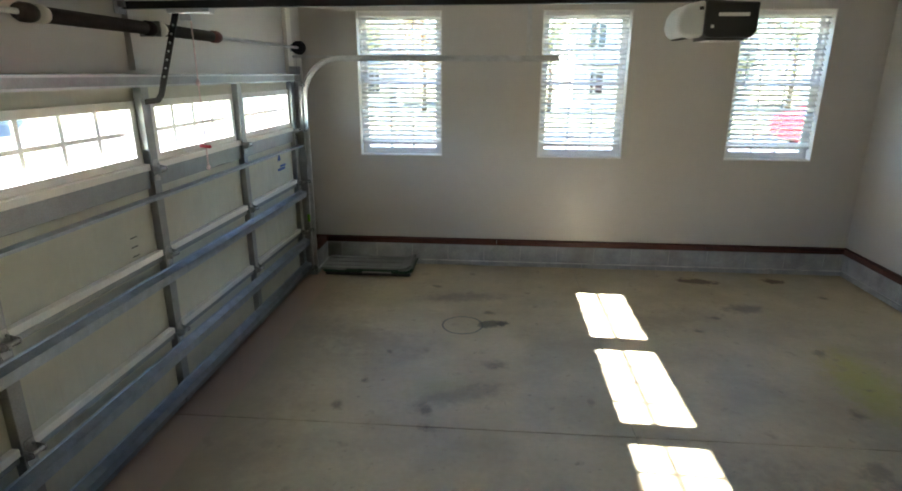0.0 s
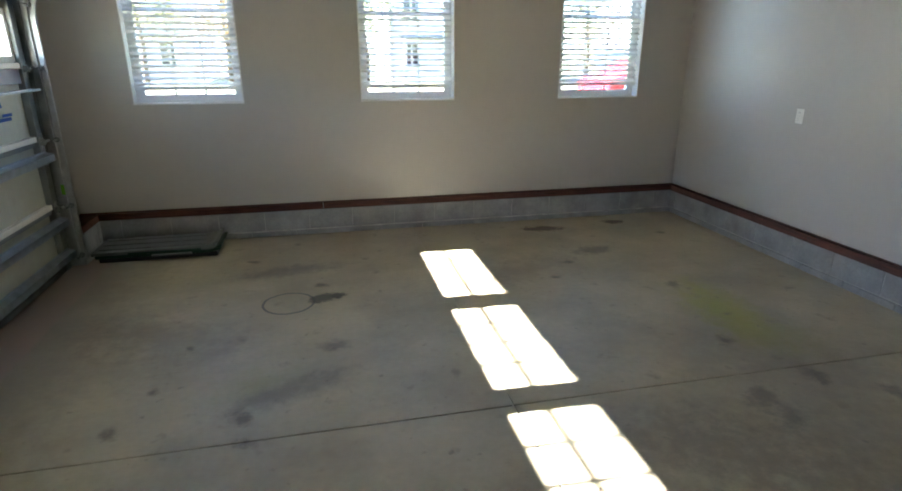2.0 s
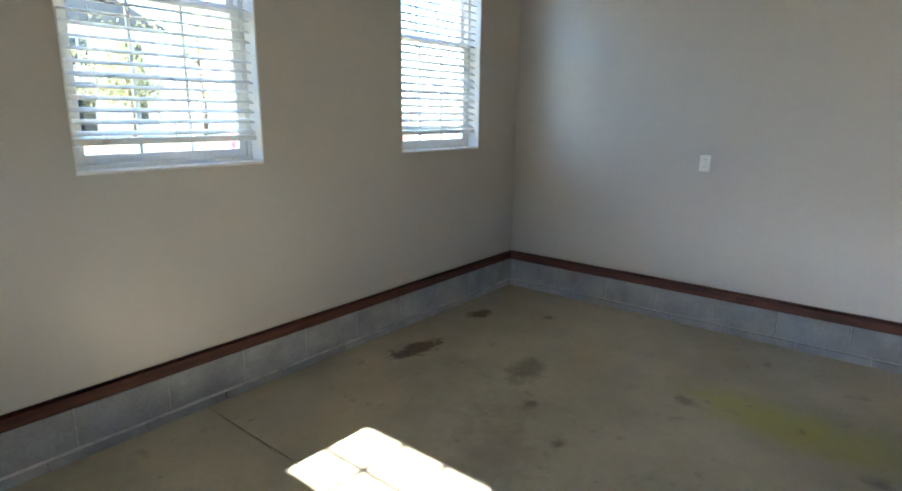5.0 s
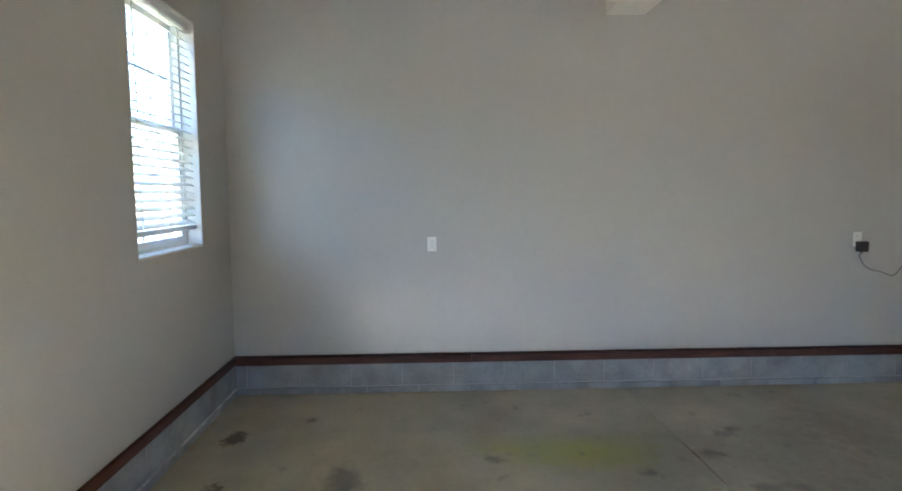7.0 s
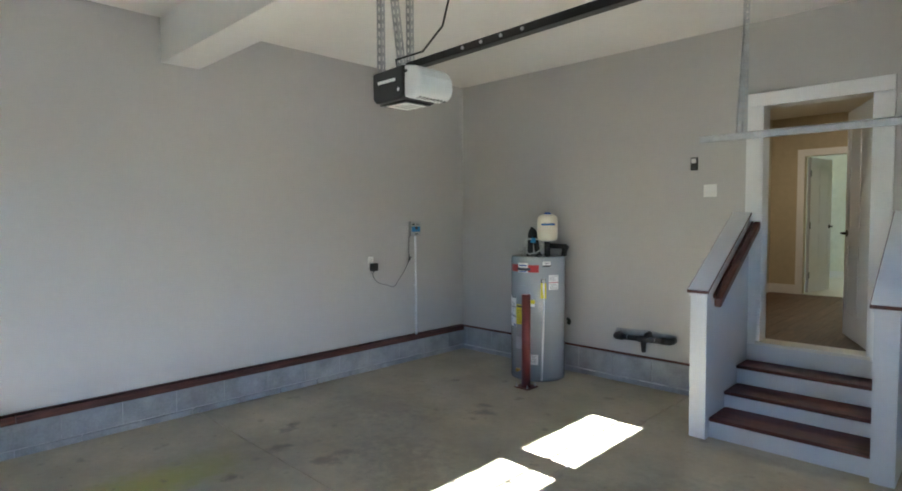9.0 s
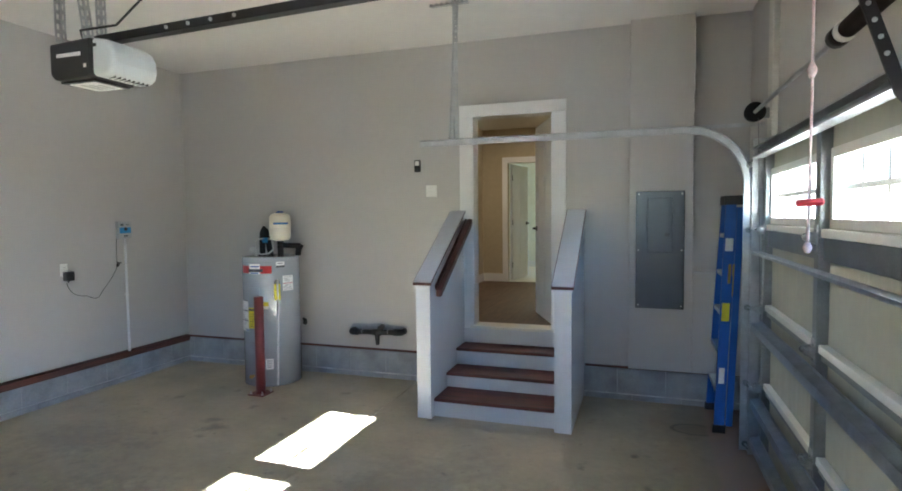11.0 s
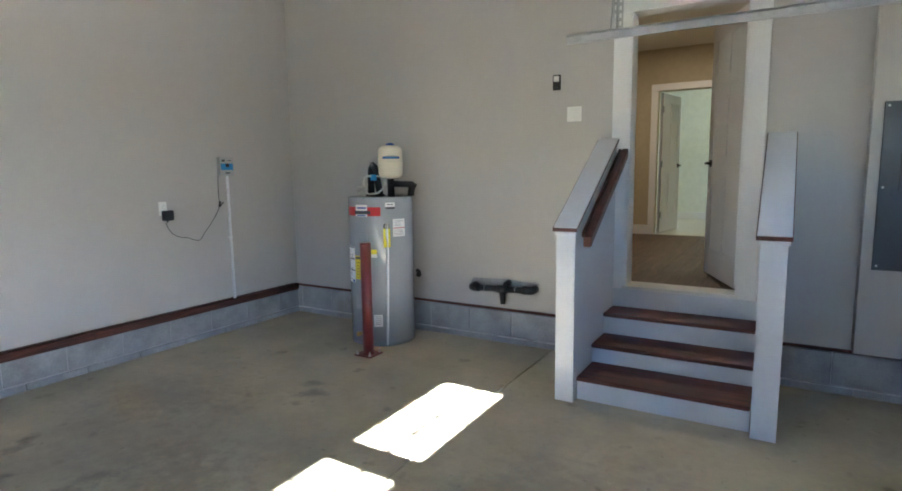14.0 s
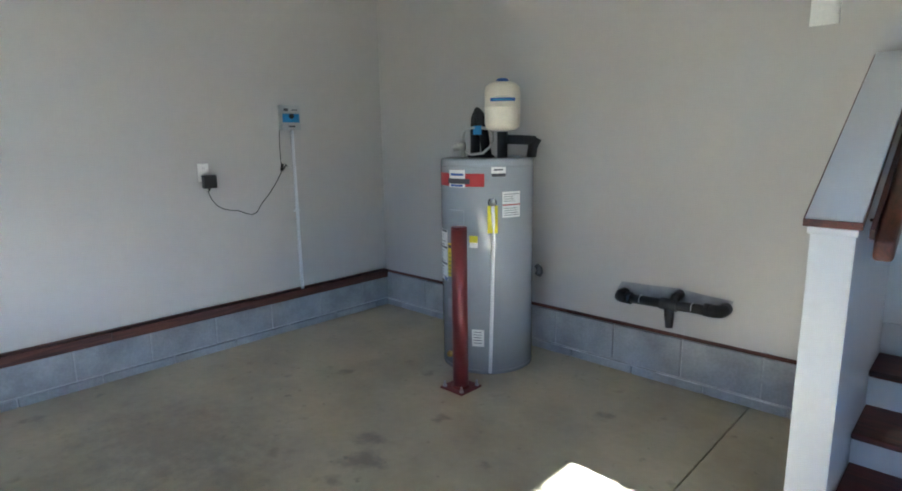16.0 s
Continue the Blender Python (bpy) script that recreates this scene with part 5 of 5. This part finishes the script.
def drain_stub():
    d = thing("drain_pipe", 1.45, 0.05, 0.5, "black plastic drain manifold coming out of the wall", "drain pipe")
    y = 0.085
    part("pipe", tb([(1.70, y, 0.49), (1.20, y, 0.505)], 0.026, 16), M_ABS, d)
    for x, z in ((1.715, 0.492), (1.185, 0.507)):
        s = 1 if x > 1.4 else -1
        part("elbow", tb([(x - s * 0.04, y, z), (x - s * 0.005, y, z), (x + s * 0.012, y - 0.008, z), (x + s * 0.02, y - 0.03, z), (x + s * 0.02, 0.0, z)], 0.034, 16), M_ABS, d)
        part("collar", tb([(x - s * 0.06, y, z), (x - s * 0.03, y, z)], 0.035, 16), M_ABS, d)
    part("tee", merged(tb([(1.39, y, 0.499), (1.48, y, 0.497)], 0.033, 16), tb([(1.435, y, 0.50), (1.43, y + 0.005, 0.44), (1.425, y + 0.01, 0.37)], [0.028, 0.025, 0.019], 14), tb([(1.41, y, 0.5), (1.41, y - 0.02, 0.535), (1.41, 0.0, 0.545)], 0.027, 14)), M_ABS, d)
    for x in (1.60, 1.31):
        part("paint_ring", tb([(x, y, 0.493 + (1.7 - x) * 0.03), (x - 0.004, y, 0.493 + (1.7 - x) * 0.03)], 0.0268, 16), M_LABELWHITE, d, "white print ring")


drain_stub()

# ---- wall fittings ----


def outlet(y, z, plugs=True):
    o = thing("wall_outlet", XE, y, z, "white duplex wall outlet with a cover plate", "outlet", "outlets on the east wall")
    part("plate", bx(XE - 0.006, XE - 0.0005, y - 0.036, y + 0.036, z - 0.058, z + 0.058, 0.002), M_PLATEWHITE, o)
    for s in (-1, 1):
        f = part("socket", bx(XE - 0.009, XE - 0.0061, y - 0.017, y + 0.017, z + s * 0.026 - 0.014, z + s * 0.026 + 0.014, 0.002), M_PLATEWHITE, o)
        for d in (-0.006, 0.006):
            part("slot", bx(XE - 0.0096, XE - 0.0091, y + d - 0.001, y + d + 0.001, z + s * 0.026 - 0.005, z + s * 0.026 + 0.005), M_INK, f)
    part("screw", tb([(XE - 0.0061, y, z), (XE - 0.0075, y, z)], 0.003, 8), M_ALU, o)


outlet(5.022, 1.212)
outlet(1.507, 1.222)
ad = thing("power_adapter", XE - 0.03, 1.485, 1.165, "black plug-in power adapter with a thin cable", "power adapter")
part("case", bx(XE - 0.06, XE - 0.0105, 1.445, 1.527, 1.12, 1.205, 0.006), M_BLACK, ad)
part("strain_relief", tb([(XE - 0.035, 1.49, 1.121), (XE - 0.035, 1.492, 1.10)], [0.008, 0.005], 8), M_BLACK, ad)
cab = [(1.492, 1.10), (1.475, 1.05), (1.44, 1.0), (1.40, 0.975), (1.34, 0.955), (1.30, 0.955), (1.25, 0.93), (1.20, 0.915), (1.165, 0.925), (1.12, 0.985), (1.06, 1.045), (1.0, 1.12), (0.955, 1.19), (0.945, 1.23), (0.95, 1.30), (0.95, 1.40), (0.945, 1.492)]
part("cable", tb([(XE - 0.012, y, z) for y, z in cab], 0.003, 6), M_BLACK, ad)
part("connector", merged(tb([(XE - 0.018, 0.95, 1.205), (XE - 0.018, 0.943, 1.255)], [0.012, 0.009], 8), tb([(XE - 0.02, 0.935, 1.215), (XE - 0.02, 0.915, 1.25), (XE - 0.02, 0.905, 1.235)], 0.004, 6)), M_BLACK, ad)

ctl = thing("sprinkler_controller", XE, 0.865, 1.575, "pale wall controller box with a blue band and dial", "controller")
part("case", soft(bx(XE - 0.045, XE - 0.0005, 0.79, 0.94, 1.492, 1.665), 0.012, 3), M_CTL, ctl)
part("panel_face", bx(XE - 0.048, XE - 0.0455, 0.798, 0.932, 1.545, 1.605, 0.001), M_SKYBLUE, ctl, "blue control band")
part("dial", tb([(XE - 0.048, 0.862, 1.588), (XE - 0.058, 0.862, 1.588)], [0.019, 0.016], 18), M_BLACK, ctl, "black dial")
part("display", bx(XE - 0.048, XE - 0.0455, 0.885, 0.92, 1.623, 1.642, 0.001), M_INK, ctl)
for k in range(3):
    part("button", tb([(XE - 0.0455, 0.85 - 0.016 * k, 1.632), (XE - 0.0485, 0.85 - 0.016 * k, 1.632)], 0.005, 10), M_PANELGREY, ctl)
part("lettering_bar", bx(XE - 0.0475, XE - 0.0455, 0.835, 0.885, 1.512, 1.523), M_INK, ctl)
solid("cable_conduit", merged(tb([(XE - 0.014, 0.842, ZP + 0.006), (XE - 0.014, 0.845, 1.491)], 0.0125, 12), bx(XE - 0.016, XE - 0.0006, 0.822, 0.866, 0.9, 0.915, 0.002)), M_PVC, "white plastic cable conduit running down the wall", "conduit")

kp = thing("door_control", 0.992, 0.0, 2.19, "small black wall control with a pale button", "wall control")
part("case", bx(0.959, 1.025, 0.0005, 0.02, 2.135, 2.255, 0.006), M_BLACK, kp)
part("button", bx(0.971, 1.013, 0.0205, 0.026, 2.2, 2.243, 0.004), M_PLATEWHITE, kp, "pale push button")
part("label_bar", bx(0.977, 1.007, 0.0205, 0.0215, 2.15, 2.16), M_PANELGREY, kp)
sw = thing("light_switch", 0.855, 0.0, 1.92, "white double rocker light switch plate", "light switch")
part("plate", bx(0.789, 0.905, 0.0005, 0.007, 1.885, 2.0, 0.002), M_PLATEWHITE, sw)
for x in (0.824, 0.87):
    part("rocker", prism([(0.0071, 1.911), (0.0105, 1.911), (0.0085, 1.943), (0.012, 1.975), (0.0071, 1.975)], 0, x - 0.016, x + 0.016), M_PLATEWHITE, sw)

pn = thing("electrical_panel", -1.3, 0.12, 0.87, "tall grey steel electrical panel cover, closed", "electrical panel")
part("cover", bx(-1.497, -1.103, 0.1205, 0.138, 0.872, 1.89, 0.004), M_PANELGREY, pn)
pd = part("panel_door", bx(-1.40, -1.20, 0.1385, 0.147, 1.36, 1.83, 0.003), M_PANELGREY, pn)
part("latch", bx(-1.375, -1.34, 0.1475, 0.153, 1.50, 1.53, 0.003), M_BLACK, pd, "black latch")
part("door_frame", merged(bx(-1.43, -1.42, 0.1385, 0.144, 1.33, 1.85), bx(-1.18, -1.17, 0.1385, 0.144, 1.33, 1.85), bx(-1.419, -1.181, 0.1385, 0.144, 1.838, 1.848)), M_PANELGREY, pn)
for x in (-1.475, -1.125):
    for z in (0.9, 1.38, 1.865):
        part("screw", tb([(x, 0.138, z), (x, 0.142, z)], 0.007, 8), M_ALU, pn)

# ---- ladder in the corner ----
lad = thing("step_ladder", -1.8, 0.35, 0, "folded blue fibreglass step ladder standing in the corner", "ladder")


def leaned(u, v, w):
    """Ladder space: u across, v out from the wall, w along the rail; leaning back a little."""
    lean = radians(3)
    return (-1.89 + v * math.cos(lean) + (1.85 - w) * math.sin(lean) * 0.9, 0.335 + u, w * math.cos(lean) + 0.004 - v * math.sin(lean) * 0.2)


def ladder_box(u0, u1, v0, v1, w0, w1, du0=0.0):
    """A rail or step; du0 shifts the foot end across."""
    bm = bmesh.new()
    vs = [bm.verts.new(leaned(u + (du0 if w == w0 else 0), v, w)) for u in (u0, u1) for v in (v0, v1) for w in (w0, w1)]
    for f in ((0, 1, 3, 2), (4, 6, 7, 5), (0, 4, 5, 1), (2, 3, 7, 6), (0, 2, 6, 4), (1, 5, 7, 3)):
        bm.faces.new([vs[k] for k in f])
    return bm


for s in (-1, 1):
    a = 0.125 * s
    part("front_rail", merged(ladder_box(a - 0.012, a + 0.012, 0.04, 0.115, 0.03, 1.78, 0.15 * s)), M_BLUE, lad, "blue fibreglass side rail")
    part("rear_rail", merged(ladder_box(a * 0.85 - 0.01, a * 0.85 + 0.01, -0.02, 0.03, 0.05, 1.74, 0.15 * s)), M_BLUE, lad, "blue fibreglass rear rail")
    part("foot", ladder_box(a + 0.15 * s - 0.018, a + 0.15 * s + 0.018, 0.032, 0.123, 0.0, 0.06), M_BLACK, lad, "black rubber foot")
for k in range(5):
    w = 0.3 + 0.3 * k
    hw = 0.125 + 0.15 * (1 - w / 1.78) - 0.013
    part("step", ladder_box(-hw, hw, 0.045, 0.112, w, w + 0.03), M_ALU, lad, "grey aluminium tread")
part("top_cap", soft(ladder_box(-0.14, 0.14, -0.03, 0.125, 1.76, 1.83), 0.01), M_BLACK, lad, "black plastic top cap")
part("spreader", merged(ladder_box(0.182, 0.186, 0.03, 0.045, 1.05, 1.3), ladder_box(0.187, 0.191, 0.055, 0.075, 1.05, 1.3)), M_BRASS, lad, "brass-coloured spreader bar")
part("warning_label", ladder_box(0.212, 0.2135, 0.05, 0.105, 0.86, 1.0, 0.013), M_YELLOW, lad, "yellow warning label")
part("white_label", ladder_box(0.165, 0.1665, 0.05, 0.105, 1.4, 1.5, 0.009), M_LABELWHITE, lad)
part("emblem", ladder_box(0.252, 0.2535, 0.06, 0.1, 0.38, 0.5, 0.011), M_LABELWHITE, lad, "pale oval emblem")

# ---- stacked lids by the north wall ----
st = thing("folded_bin", -1.24, 6.3, 0, "flat folded dull grey plastic panels with a green lower edge", "plastic panels")
part("lower_panel", soft(bx(-1.74, -0.80, 6.14, 6.50, 0.0, 0.04), 0.006), M_BLACK, st, "black lower panel")
part("middle_panel", soft(prism([(-1.76, 0.041), (-0.84, 0.041), (-0.77, 0.06), (-0.75, 0.1), (-0.775, 0.103), (-0.83, 0.072), (-1.76, 0.072)], 1, 6.115, 6.51), 0.004), M_GREENEDGE, st, "dark green middle panel")
part("upper_panel", soft(prism([(-1.78, 0.073), (-0.86, 0.073), (-0.80, 0.1), (-0.775, 0.138), (-0.795, 0.142), (-0.84, 0.116), (-0.9, 0.104), (-1.78, 0.1)], 1, 6.1, 6.525), 0.004), M_TRAY, st, "grey panel with a turned-up end")
part("edge_strip", bx(-1.32, -1.0, 6.088, 6.114, 0.046, 0.06, 0.004), M_TRAY, st, "pale raised strip")
part("green_strip", bx(-1.5, -0.92, 6.092, 6.0995, 0.074, 0.092, 0.003), M_GREENEDGE, st)
for k in range(3):
    part("rib", bx(-1.74, -0.9, 6.17 + 0.13 * k, 6.185 + 0.13 * k, 0.1, 0.107, 0.003), M_TRAY, st)
solid("inspection_tag", bx(DX + 0.088, DX + 0.113, GY1 + 0.018, GY1 + 0.0205, 0.62, 0.70), M_GREENTAG, "lime green tag hanging on the door track", "tag")

# ---- outside ----
M_GRASS = mat("dry autumn lawn", (0.17, 0.16, 0.085), 0.9, var=0.35, scale=1.2, grain=0.3, bump=0.6, bump_scale=40)
M_ROAD = mat("asphalt", (0.06, 0.06, 0.06), 0.85, var=0.2, scale=1.5, grain=0.2, bump=0.4)
M_DRIVE = mat("pale concrete drive", (0.19, 0.187, 0.178), 0.8, var=0.12, scale=1.0, grain=0.1, bump=0.3)
M_SIDING = mat("pale grey siding", (0.72, 0.72, 0.71), 0.6, var=0.05, scale=2)
M_ROOF = mat("grey shingle", (0.09, 0.09, 0.095), 0.9, var=0.25, scale=6, grain=0.3)
M_DARKGLASS = mat("dark window glass", (0.02, 0.025, 0.03), 0.08, var=0.1)
M_BARK = mat("bark", (0.09, 0.065, 0.045), 0.9, var=0.3, scale=9, bump=0.6, bump_scale=30)
M_LEAF = translucent_mat("green leaf", (0.17, 0.18, 0.075), 0.5)
M_LEAFRED = translucent_mat("autumn leaf", (0.32, 0.2, 0.08), 0.5)
M_CARRED = mat("red car paint", (0.42, 0.012, 0.02), 0.2, 0.1, var=0.05)
M_TYRE = mat("tyre rubber", (0.02, 0.02, 0.02), 0.8)

ground_z = -0.12
structure("ground", bx(-900, 900, -900, 900, ground_z - 1.0, ground_z), M_GRASS, "mown lawn reaching to the horizon", "ground")
structure("driveway", bx(-14, XW - 0.17, -1.0, 7.5, ground_z - 0.3, ground_z + 0.1), M_DRIVE, "pale concrete driveway in sun", "driveway")
structure("road", bx(-120, 120, 16.6, 24.2, ground_z - 0.3, ground_z + 0.01), M_ROAD, "grey asphalt street", "road")
structure("road_side", bx(-23, -14.02, -120, 16.58, ground_z - 0.3, ground_z + 0.01), M_ROAD, "grey asphalt side street", "road")
structure("pavement", bx(-13.9, 120, 14.2, 15.7, ground_z - 0.3, ground_z + 0.06), M_DRIVE, "pale concrete pavement beside the street", "pavement")
structure("outer_wall", merged(bx(XW - 0.3, XE + 0.3, YN + 0.185, YN + 0.2, ground_z, 1.2), bx(XW - 0.35, XE + 0.35, -7.0, YN + 0.3, ZC + 0.2, ZC + 0.3)), M_SIDING, "pale siding and deck above the garage", "outer wall")


def house(x0, x1, y0, y1, h, label):
    z = ground_z
    o = thing("house", (x0 + x1) / 2, (y0 + y1) / 2, z, label, "house", "houses across the street")
    part("wall", bx(x0, x1, y0, y1, z, z + h), M_SIDING, o)
    xm = (x0 + x1) / 2
    part("roof", prism([(x0 - 0.5, z + h), (x1 + 0.5, z + h), (xm, z + h + 3.0)], 1, y0 - 0.5, y1 + 0.5), M_ROOF, o)
    yf = y0
    n = int((x1 - x0) / 2.6)
    for lev in range(2):
        for k in range(n):
            xc = x0 + (k + 0.5) * (x1 - x0) / n
            zz = z + 1.0 + lev * 2.9
            if lev == 0 and k == n // 2:
                part("door", bx(xc - 0.5, xc + 0.5, yf - 0.06, yf - 0.01, z + 0.1, z + 2.2), M_DARKGLASS, o)
                continue
            w = part("window", bx(xc - 0.6, xc + 0.6, yf - 0.08, yf - 0.01, zz - 0.1, zz + 1.5), M_WHITE, o)
            for s in (-1, 1):
                part("pane", bx(xc + s * 0.27 - 0.22, xc + s * 0.27 + 0.22, yf - 0.1, yf - 0.081, zz, zz + 1.4), M_DARKGLASS, w)
    part("porch_roof", bx(x0 + 0.5, x1 - 0.5, yf - 1.6, yf - 0.1, z + 2.75, z + 2.95), M_ROOF, o)
    for k in range(4):
        xc = x0 + 0.8 + k * (x1 - x0 - 1.6) / 3
        part("porch_post", bx(xc - 0.09, xc + 0.09, yf - 1.5, yf - 1.32, z, z + 2.74), M_WHITE, o)


house(5.0, 16.5, 40.0, 49.0, 6.2, "pale two-storey house with a porch across the street")
house(-19.0, -7.0, 41.0, 50.0, 6.2, "pale two-storey house with a porch across the street")

def sky_blocker_house(x0, x1, y0, y1, h):
    """An added, unseen house, front to the east, that blocks low western sky."""
    z = ground_z
    o = thing("house", (x0 + x1) / 2, (y0 + y1) / 2, z, "unseen pale two-storey house added to block the low western sky", "house", "houses across the side street")
    part("wall", bx(x0, x1, y0, y1, z, z + h), M_SIDING, o)
    ym = (y0 + y1) / 2
    part("roof", prism([(y0 - 0.5, z + h), (y1 + 0.5, z + h), (ym, z + h + 3.2)], 0, x0 - 0.5, x1 + 0.5), M_ROOF, o)
    for lev in range(2):
        for k in range(4):
            yc = y0 + (k + 0.5) * (y1 - y0) / 4
            zz = z + 1.0 + 2.9 * lev
            w = part("window", bx(x1 + 0.01, x1 + 0.08, yc - 0.6, yc + 0.6, zz - 0.1, zz + 1.5), M_WHITE, o)
            for s in (-1, 1):
                part("pane", bx(x1 + 0.081, x1 + 0.1, yc + s * 0.27 - 0.22, yc + s * 0.27 + 0.22, zz, zz + 1.4), M_DARKGLASS, w)


# unseen row, added to cut off the sky near the western horizon
for yh in (-34.0, -18.0, -2.0, 14.0):
    sky_blocker_house(-44.0, -34.0, yh, yh + 13.0, 6.0)
house(24.0, 36.0, 40.0, 49.0, 6.2, "pale two-storey house with a porch across the street")


def tree(x, y, h, leaf, seed):
    rnd = random.Random(seed)
    z = ground_z
    t = thing("tree", x, y, z, "leafy street tree with an uneven crown", "tree", "street trees")
    bm = tb([(x, y, z), (x + 0.05, y, z + h * 0.25), (x - 0.08, y + 0.1, z + h * 0.55), (x, y, z + h * 0.9)], [0.16, 0.13, 0.09, 0.02], 9)
    tips = []
    for k in range(11):
        a, zz = rnd.uniform(0, 6.28), z + h * rnd.uniform(0.3, 0.75)
        L = h * rnd.uniform(0.18, 0.34)
        p = Vector((x, y, zz))
        q = p + Vector((math.cos(a) * L, math.sin(a) * L, L * rnd.uniform(0.3, 0.9)))
        tube(bm, [p, (p + q) / 2 + Vector((0, 0, 0.1)), q], [0.05, 0.035, 0.012], 6)
        tips += [q, (p + q) / 2]
    part("trunk", bm, M_BARK, t)
    verts, faces = [], []
    for k in range(2600):
        c = tips[rnd.randrange(len(tips))]
        p = c + Vector((rnd.gauss(0, 0.09 * h), rnd.gauss(0, 0.09 * h), rnd.gauss(0, 0.08 * h)))
        s = rnd.uniform(0.05, 0.12)
        e = Euler((rnd.uniform(0, 6), rnd.uniform(0, 6), rnd.uniform(0, 6))).to_matrix()
        i = len(verts)
        verts += [tuple(p + e @ Vector(v)) for v in ((-s, 0, 0), (0, -s * 0.6, 0.01), (s, 0, 0), (0, s * 0.6, 0.01))]
        faces.append((i, i + 1, i + 2, i + 3))
    me = bpy.data.meshes.new("crown")
    me.from_pydata(verts, [], faces)
    me.materials.append(leaf)
    cr = new("crown", me)
    cr.parent = t
    cr.matrix_parent_inverse = t.matrix_basis.inverted()


for k, (x, y, h, lf) in enumerate(((3.2, 36.5, 6.0, M_LEAF), (17.5, 37.0, 8.0, M_LEAF), (21.0, 36.0, 8.5, M_LEAFRED), (-4.5, 36.5, 7.5, M_LEAFRED), (-9.0, 37.0, 8.5, M_LEAF), (-1.0, 38.0, 8.0, M_LEAFRED), (25.0, 36.0, 8.5, M_LEAF), (13.6, 37.5, 6.0, M_LEAF))):
    tree(x, y, h, lf, k)


def car(x, y, yaw, paint, label):
    c = thing("car", 0, 0, 0, label, "car")
    body = merged(prism([(-2.2, 0.35), (-2.25, 0.75), (-1.9, 0.88), (-1.3, 0.95), (-0.7, 1.42), (0.9, 1.46), (1.7, 1.0), (2.2, 0.92), (2.28, 0.6), (2.2, 0.32)], 1, -0.86, 0.86))
    part("body", soft(body, 0.09, 3), paint, c)
    for s in (-1, 1):
        part("side_window", prism([(-1.1, 0.98), (-0.66, 1.36), (0.84, 1.39), (1.4, 1.0)], 1, s * 0.862, s * 0.872), M_DARKGLASS, c)
        for xx in (-1.4, 1.42):
            wh = part("wheel", tb([(xx, s * 0.68, 0.33), (xx, s * 0.87, 0.33)], 0.33, 22), M_TYRE, c)
            part("rim", tb([(xx, s * 0.871, 0.33), (xx, s * 0.88, 0.33)], 0.2, 16), M_ALU, wh)
    c.matrix_basis = pose(x, y, ground_z + 0.01, 0, 0, yaw) @ Matrix.Scale(1.18, 4)
    return c


car(11.3, 18.3, 182, M_CARRED, "red hatchback car parked along the street")
